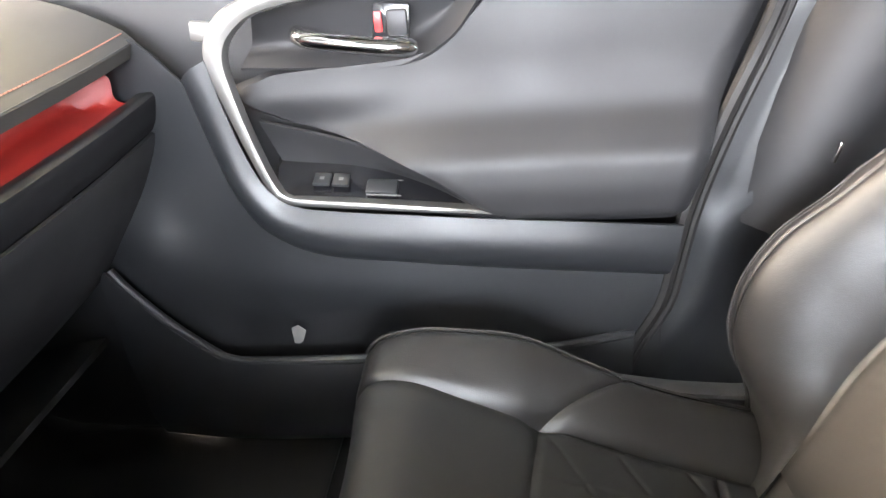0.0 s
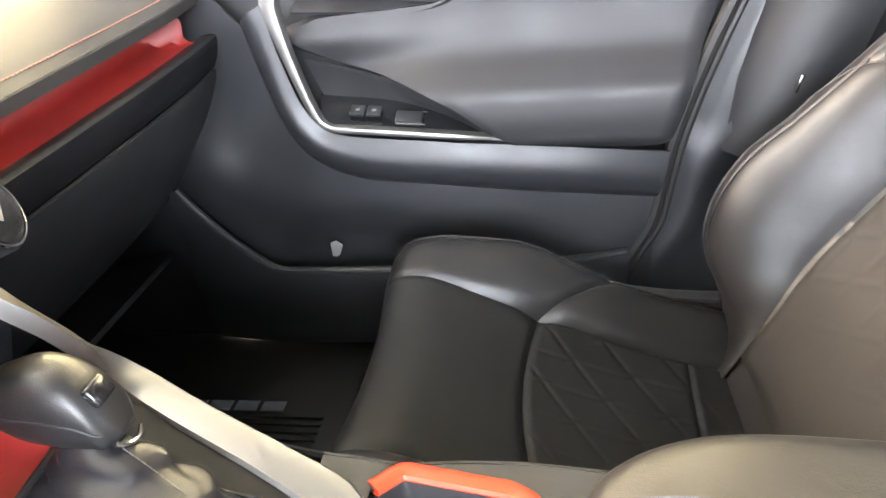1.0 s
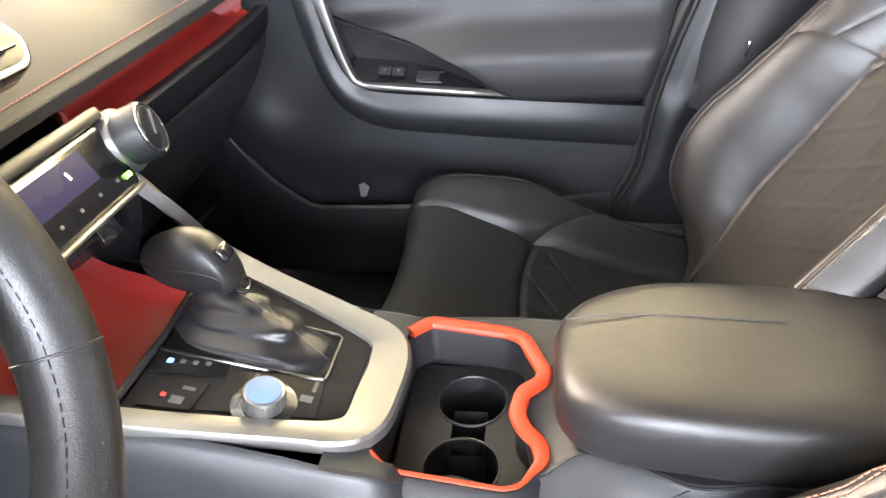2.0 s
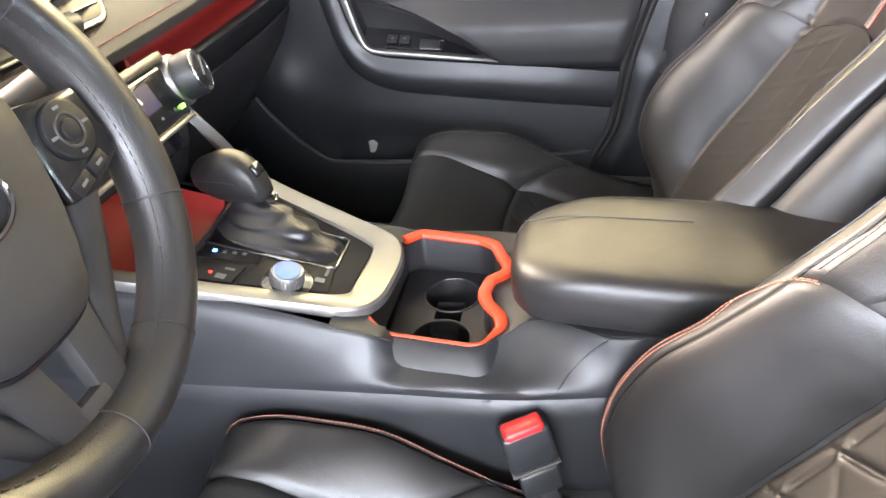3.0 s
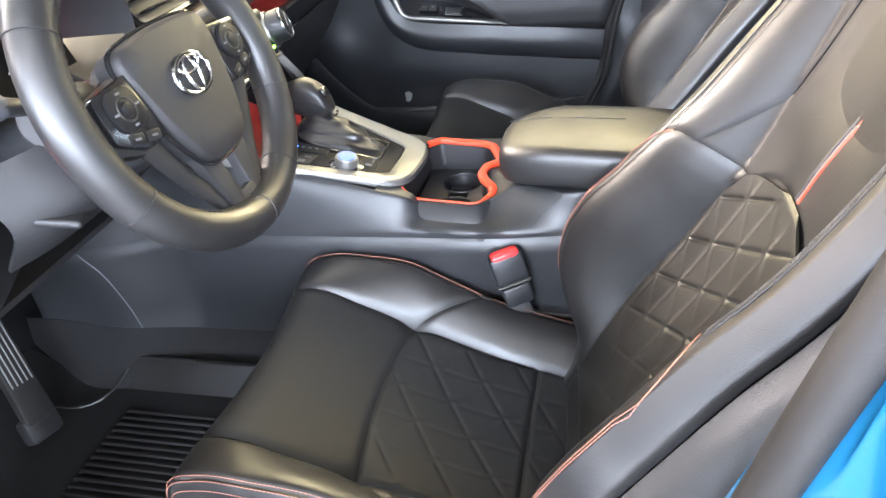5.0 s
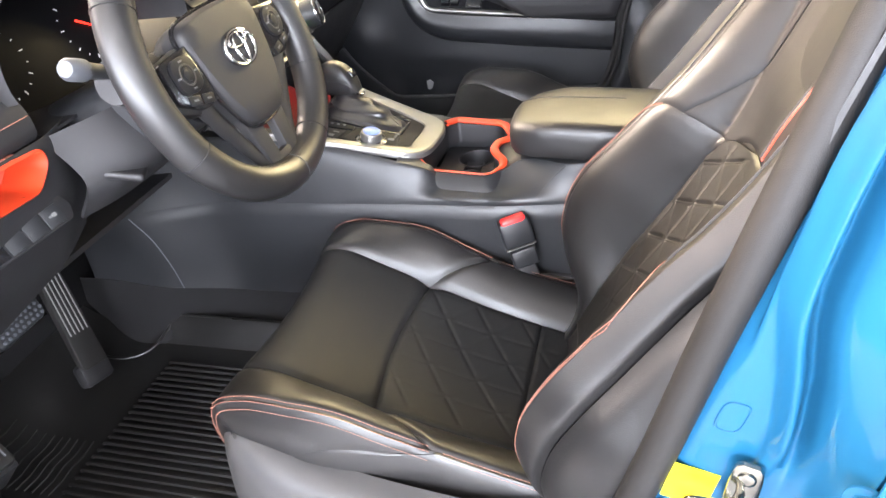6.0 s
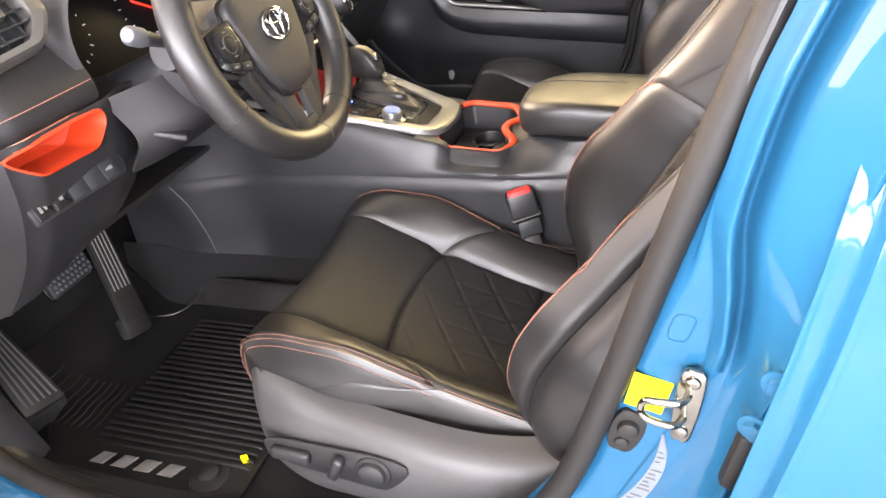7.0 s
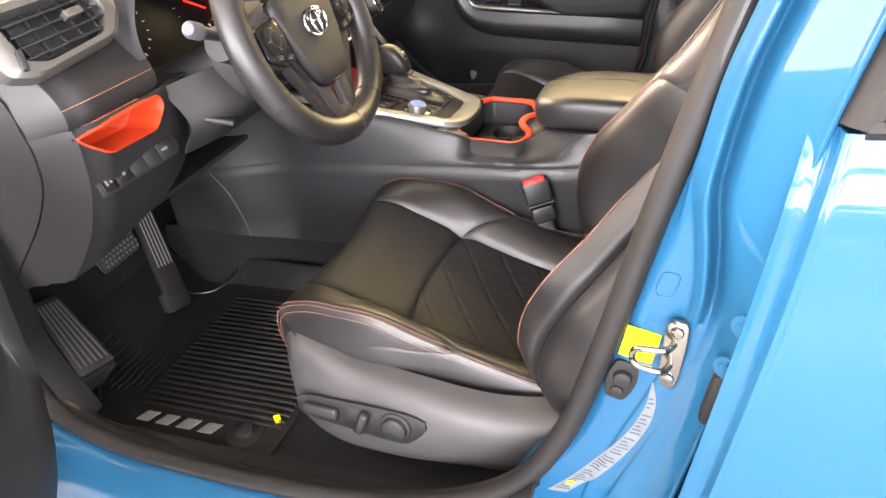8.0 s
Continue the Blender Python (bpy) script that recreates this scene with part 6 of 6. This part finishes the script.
part("pocket_rim", tube(spline([(-0.350, 0.704, 0.700), (-0.325, 0.698, 0.668), (-0.27, 0.690, 0.612), (-0.21, 0.686, 0.562), (-0.185, 0.686, 0.551), (-0.15, 0.686, 0.549), (0.0, 0.688, 0.549), (0.25, 0.70, 0.552), (0.40, 0.73, 0.556)], 60), 0.0075, 10), HARD, fd)
rows = []
for x in np.linspace(-0.36, 0.40, 40):
    top = curve([(-0.36, 0.708), (-0.325, 0.668), (-0.27, 0.612), (-0.21, 0.562), (-0.185, 0.551), (-0.15, 0.549), (0.40, 0.553)])(x)
    y = curve([(-0.36, 0.70), (-0.25, 0.687), (0.0, 0.688), (0.25, 0.70), (0.40, 0.73)])(x)
    rows.append([(x, y + d, top + (0.38 - top) * q) for q, d in ((0, 0.0), (0.1, -0.004), (0.5, -0.004), (0.85, 0.006), (1, 0.025))])
part("pocket_wall", thick(sheet(rows), 0.005), HARD, fd)
part("paper_tag", thick(sheet([[(-0.101, 0.712, 0.590), (-0.099, 0.708, 0.566)], [(-0.090, 0.713, 0.594), (-0.092, 0.709, 0.564)], [(-0.080, 0.714, 0.584), (-0.086, 0.710, 0.568)]]), 0.001), PALE, fd, "small pale paper tag in the pocket")
part("door_edge_seal", tube([(rear_x(z) + 0.008, 0.735 + 0.02 * step(0.9, 1.1, z), z) for z in np.linspace(0.42, 1.2, 40)], 0.010, 8), RUBBER, fd)
# extra bead, added in place of a line of shine beside the seal
part("door_edge_shine", tube([(rear_x(z) + 0.022, 0.732 + 0.02 * step(0.9, 1.1, z), z) for z in np.linspace(0.42, 1.2, 40)], 0.006, 8), RUBBER, fd)

# centre pillar trim, belt and kick panel on the far side
pt = thing("pillar_trim", (0.6, 0.76, 0.36), "grey-black plastic centre pillar trim beside the seat", "trim panel")
rows = []
for z in np.linspace(0.38, 1.25, 40):
    x0 = rear_x(min(z, 1.2)) + 0.032
    bulge = 0.012 * step(0.72, 0.76, z) * (1 - step(0.98, 1.02, z))
    prof = [(x0 - 0.004, 0.765), (x0 + 0.004, 0.745), (x0 + 0.03, 0.735 + bulge), (x0 + 0.06, 0.742 - bulge), (x0 + 0.12, 0.745 - bulge), (x0 + 0.30, 0.76), (x0 + 0.5, 0.78)]
    rows.append([(x, y, z) for x, y in spline(prof, 30)])
part("moulding", thick(sheet(rows), 0.005), HARD, pt)
belt = thing("seat_belt", (0.66, 0.70, 0.80), "dark grey webbing seat belt beside the pillar", "seat belt")
part("webbing", thick(sheet([[(0.640 + a, 0.722 - 0.01 * q, 0.60 + 0.60 * q) for a in (0.0 + 0.10 * q, 0.047 + 0.10 * q)] for q in np.linspace(0, 1, 12)]), 0.0016), INSERT, belt)
part("tongue", box((0.004, 0.008, 0.024), pose(0.592, 0.640, 0.858, 0, 12, 0), 0.001), CHROME, belt, "chrome belt tongue")
kick = thing("kick_panel", (-0.55, 0.76, 0.36), "black plastic kick panel ahead of the door", "trim panel")
part("panel", thick(sheet([[(x, 0.752 - 0.02 * step(-0.5, -0.8, x), z) for z in np.linspace(0.36, 0.95, 8)] for x in np.linspace(-0.88, -0.385, 12)]), 0.006), HARD, kick)

# ---- floor, mats, pedals ----
carpet = thing("carpet", (0.0, 0.0, 0.33), "black carpet lining the car's footwells", "carpet")
rows = []
for y in np.linspace(-0.80, 0.80, 80):
    prof = [(0.95, 0.340), (0.0, 0.340), (-0.45, 0.344), (-0.56, 0.362), (-0.66, 0.43), (-0.78, 0.55), (-0.90, 0.64)]
    side = 0.05 * step(0.72, 0.80, abs(y))
    rows.append([(x, y, z + side) for x, z in spline(prof, 50)])
part("lining", thick(sheet(rows), 0.01), CARPET, carpet)


def ribbed_mat(sgn, label):
    t = thing("floor_mat", (-0.30, sgn * 0.45, 0.35), label, "floor mat", "floor mats")
    y0 = sgn * 0.485
    rows = []
    for x in np.linspace(-0.66, -0.06, 44):
        rise = 0.10 * step(-0.50, -0.70, x) ** 1.5
        row = []
        for q in np.linspace(-1, 1, 44):
            y = y0 + q * (0.262 - 0.03 * step(-0.5, -0.66, x))
            lipw = 0.055 * step(0.86, 1.0, q * -sgn) + 0.004 * step(0.93, 1.0, q * sgn)
            row.append((x, y, 0.357 + rise + lipw * step(-0.53, -0.45, x)))
        rows.append(row)
    part("tray", thick(sheet(rows), 0.006), MAT, t)
    return t, y0


mat, y0 = ribbed_mat(-1, "black ribbed rubber floor mat before the driver seat")
for k in range(24):
    y = -0.680 + 0.0156 * k
    xa = -0.415
    xb = -0.075
    part("rib", tube([(xa, y, 0.3632), (xa + 0.006, y, 0.3672), (xb - 0.006, y, 0.3672), (xb, y, 0.3632)], 0.0036, 6, flat=1.0), MAT, mat)
lx = -0.387
for k, w in enumerate((0.042, 0.044, 0.046, 0.044)):
    part("raised_mark", slab([(0.006, -0.013), (w * 0.84, -0.013), (w * 0.84 + 0.012, 0.013), (0.018, 0.013)], 0.002, pose(lx - 0.006, -0.712, 0.3636), 0.0005), PALE, mat, "pale raised mark")
    lx += w + 0.006
part("clip_base", disc(0.036, 0.004, pose(-0.138, -0.706, 0.362), 30, 0.002), MAT, mat)
part("clip_knob", disc(0.018, 0.010, pose(-0.138, -0.706, 0.365), 24, 0.004), DARK, mat)
part("yellow_tag", box((0.012, 0.002, 0.022), pose(-0.088, -0.667, 0.372, 0, 0, 30), 0), YELLOW, mat, "small yellow tag")
part("mat_edge", tube(spline([(-0.50, -0.70, 0.372), (-0.60, -0.60, 0.395), (-0.665, -0.52, 0.432), (-0.69, -0.43, 0.452), (-0.67, -0.37, 0.44), (-0.60, -0.345, 0.40), (-0.52, -0.335, 0.378), (-0.475, -0.30, 0.376), (-0.455, -0.245, 0.395), (-0.44, -0.226, 0.415), (-0.30, -0.224, 0.415)], 60), 0.003, 8), MAT, mat)
part("mat_wall", thick(sheet([[(x, -0.222 - 0.012 * q, 0.415 - 0.052 * q) for q in (0, 0.3, 0.7, 1)] for x in np.linspace(-0.45, -0.06, 12)]), 0.004), MAT, mat)
# heel patch with a fine zigzag tread
for i in range(10):
    x = -0.60 + 0.018 * i
    part("tread", tube([(x + 0.004 * (k % 2), -0.66 + 0.03 * k, 0.3655 + 0.10 * step(-0.50, -0.70, x) ** 1.5) for k in range(5)], 0.0016, 5), MAT, mat)
mat2, _ = ribbed_mat(1, "black rubber floor mat before the passenger seat")
lx = -0.36
for k in range(4):
    part("raised_mark", box((0.040, 0.024, 0.002), pose(lx + 0.02, 0.545, 0.3645), 0.0006), PRINT, mat2)
    lx += 0.048
for k in range(16):
    part("rib", tube([(-0.40, 0.60 - 0.0165 * k - 0.08, 0.365), (-0.10, 0.60 - 0.0165 * k - 0.08, 0.365)], 0.0036, 6), MAT, mat2)

rest = thing("foot_rest", (-0.46, -0.70, 0.40), "black ribbed foot rest beside the sill", "foot rest")
fm = basis((-0.54, -0.666, 0.512), (0.70, -0.24, -0.68), (0.68, 0.0, 0.70))
part("pad", slab(dense([(-0.092, -0.030), (0.092, -0.042), (0.092, 0.040), (-0.092, 0.028)], soft=0.012), 0.012, fm @ pose(0, 0, -0.010), 0.004), MAT, rest)
for k in range(6):
    q = -1 + 2 * k / 5
    part("rib", tube([fm @ Vector((-0.078, 0.020 * q, 0.002)), fm @ Vector((0.076, 0.029 * q, 0.002))], 0.0021, 6), PRINT, rest)
part("block", slab(dense([(-0.10, -0.034), (0.10, -0.048), (0.10, 0.042), (-0.10, 0.032)], soft=0.01), 0.11, fm @ pose(0, 0, -0.12), 0.004), CARPET, rest)

brake = thing("brake_pedal", (-0.57, -0.45, 0.52), "black rubber brake pedal with studded face", "pedal")
bm2 = basis((-0.575, -0.461, 0.583), (0, 1, 0), (0.90, 0, 0.44))
part("pad", slab(dense([(-0.062, -0.030), (0.050, -0.028), (0.058, 0.026), (-0.052, 0.030)], soft=0.012), 0.012, bm2, 0.003), HARD, brake)
# black studs coloured grey, their glint put into the colour
for i in range(9):
    for j in range(5):
        part("glint_stud", disc(0.0034, 0.003, bm2 @ pose(-0.048 + 0.0115 * i + 0.004 * (j % 2), -0.020 + 0.0105 * j, 0.0115), 8, 0.001), PRINT, brake)
part("plate", box((0.118, 0.062, 0.006), bm2 @ pose(-0.002, 0, -0.003), 0.002), ZINC, brake)
part("arm", tube([bm2 @ Vector((0.0, 0.0, -0.005)), (-0.66, -0.44, 0.66), (-0.70, -0.44, 0.85)], 0.012, 10), DARK, brake)
gas = thing("accelerator_pedal", (-0.53, -0.38, 0.44), "black accelerator pedal with pale ridges", "pedal")
gm = basis((-0.545, -0.386, 0.525), (-0.10, 0.15, 0.62), (0.88, 0.0, 0.30))
part("pad", slab(dense([(-0.105, -0.030), (0.105, -0.026), (0.105, 0.026), (-0.105, 0.030)], soft=0.01), 0.014, gm, 0.004), RUBBER, gas)
for k in range(5):
    part("ridge", tube([gm @ Vector((-0.03, -0.020 + 0.010 * k, 0.0145)), gm @ Vector((0.10, -0.019 + 0.0095 * k, 0.0145))], 0.0013, 6), PALE, gas)
part("foot", box((0.05, 0.07, 0.03), gm @ pose(-0.115, 0, -0.004), 0.01), DARK, gas)
part("lever", tube([gm @ Vector((0.05, 0, 0.0)), (-0.64, -0.33, 0.68)], 0.012, 8), DARK, gas)

# sill trim inside the door opening
scuff = thing("sill_trim", (0.0, -0.78, 0.40), "black plastic sill trim inside the door opening", "trim panel")
rows = []
for x in np.linspace(-0.47, 0.45, 50):
    lift = curve([(-0.47, 0.10), (-0.42, 0.045), (-0.34, 0.018), (-0.2, 0.0), (0.22, 0.0), (0.32, 0.02), (0.40, 0.06), (0.45, 0.11)])(x)
    rows.append([(x, y, z) for y, z in spline([(-0.824, 0.396 + lift), (-0.815, 0.404 + lift), (-0.797, 0.403 + lift), (-0.776, 0.386 + lift), (-0.764, 0.362 + 0.5 * lift), (-0.760, 0.330)], 20)])
part("moulding", thick(sheet(rows), 0.004), HARD, scuff)
part("joint", tube(spline([(-0.30, -0.824, 0.408), (-0.296, -0.80, 0.4125), (-0.285, -0.777, 0.395), (-0.28, -0.765, 0.37)], 14), 0.0013, 6), DARK, scuff)
rows = []
for z in np.linspace(0.42, 0.80, 24):
    x0 = curve([(0.40, -0.43), (0.475, -0.455), (0.58, -0.485), (0.70, -0.472), (0.86, -0.457), (1.05, -0.445)])(z)
    rows.append([(x, y, z) for x, y in spline([(x0 + 0.004, -0.80), (x0 + 0.014, -0.775), (x0 + 0.006, -0.75), (x0 - 0.08, -0.735), (x0 - 0.3, -0.73)], 16)])
part("pillar_foot", thick(sheet(rows), 0.004), BEZEL, scuff)
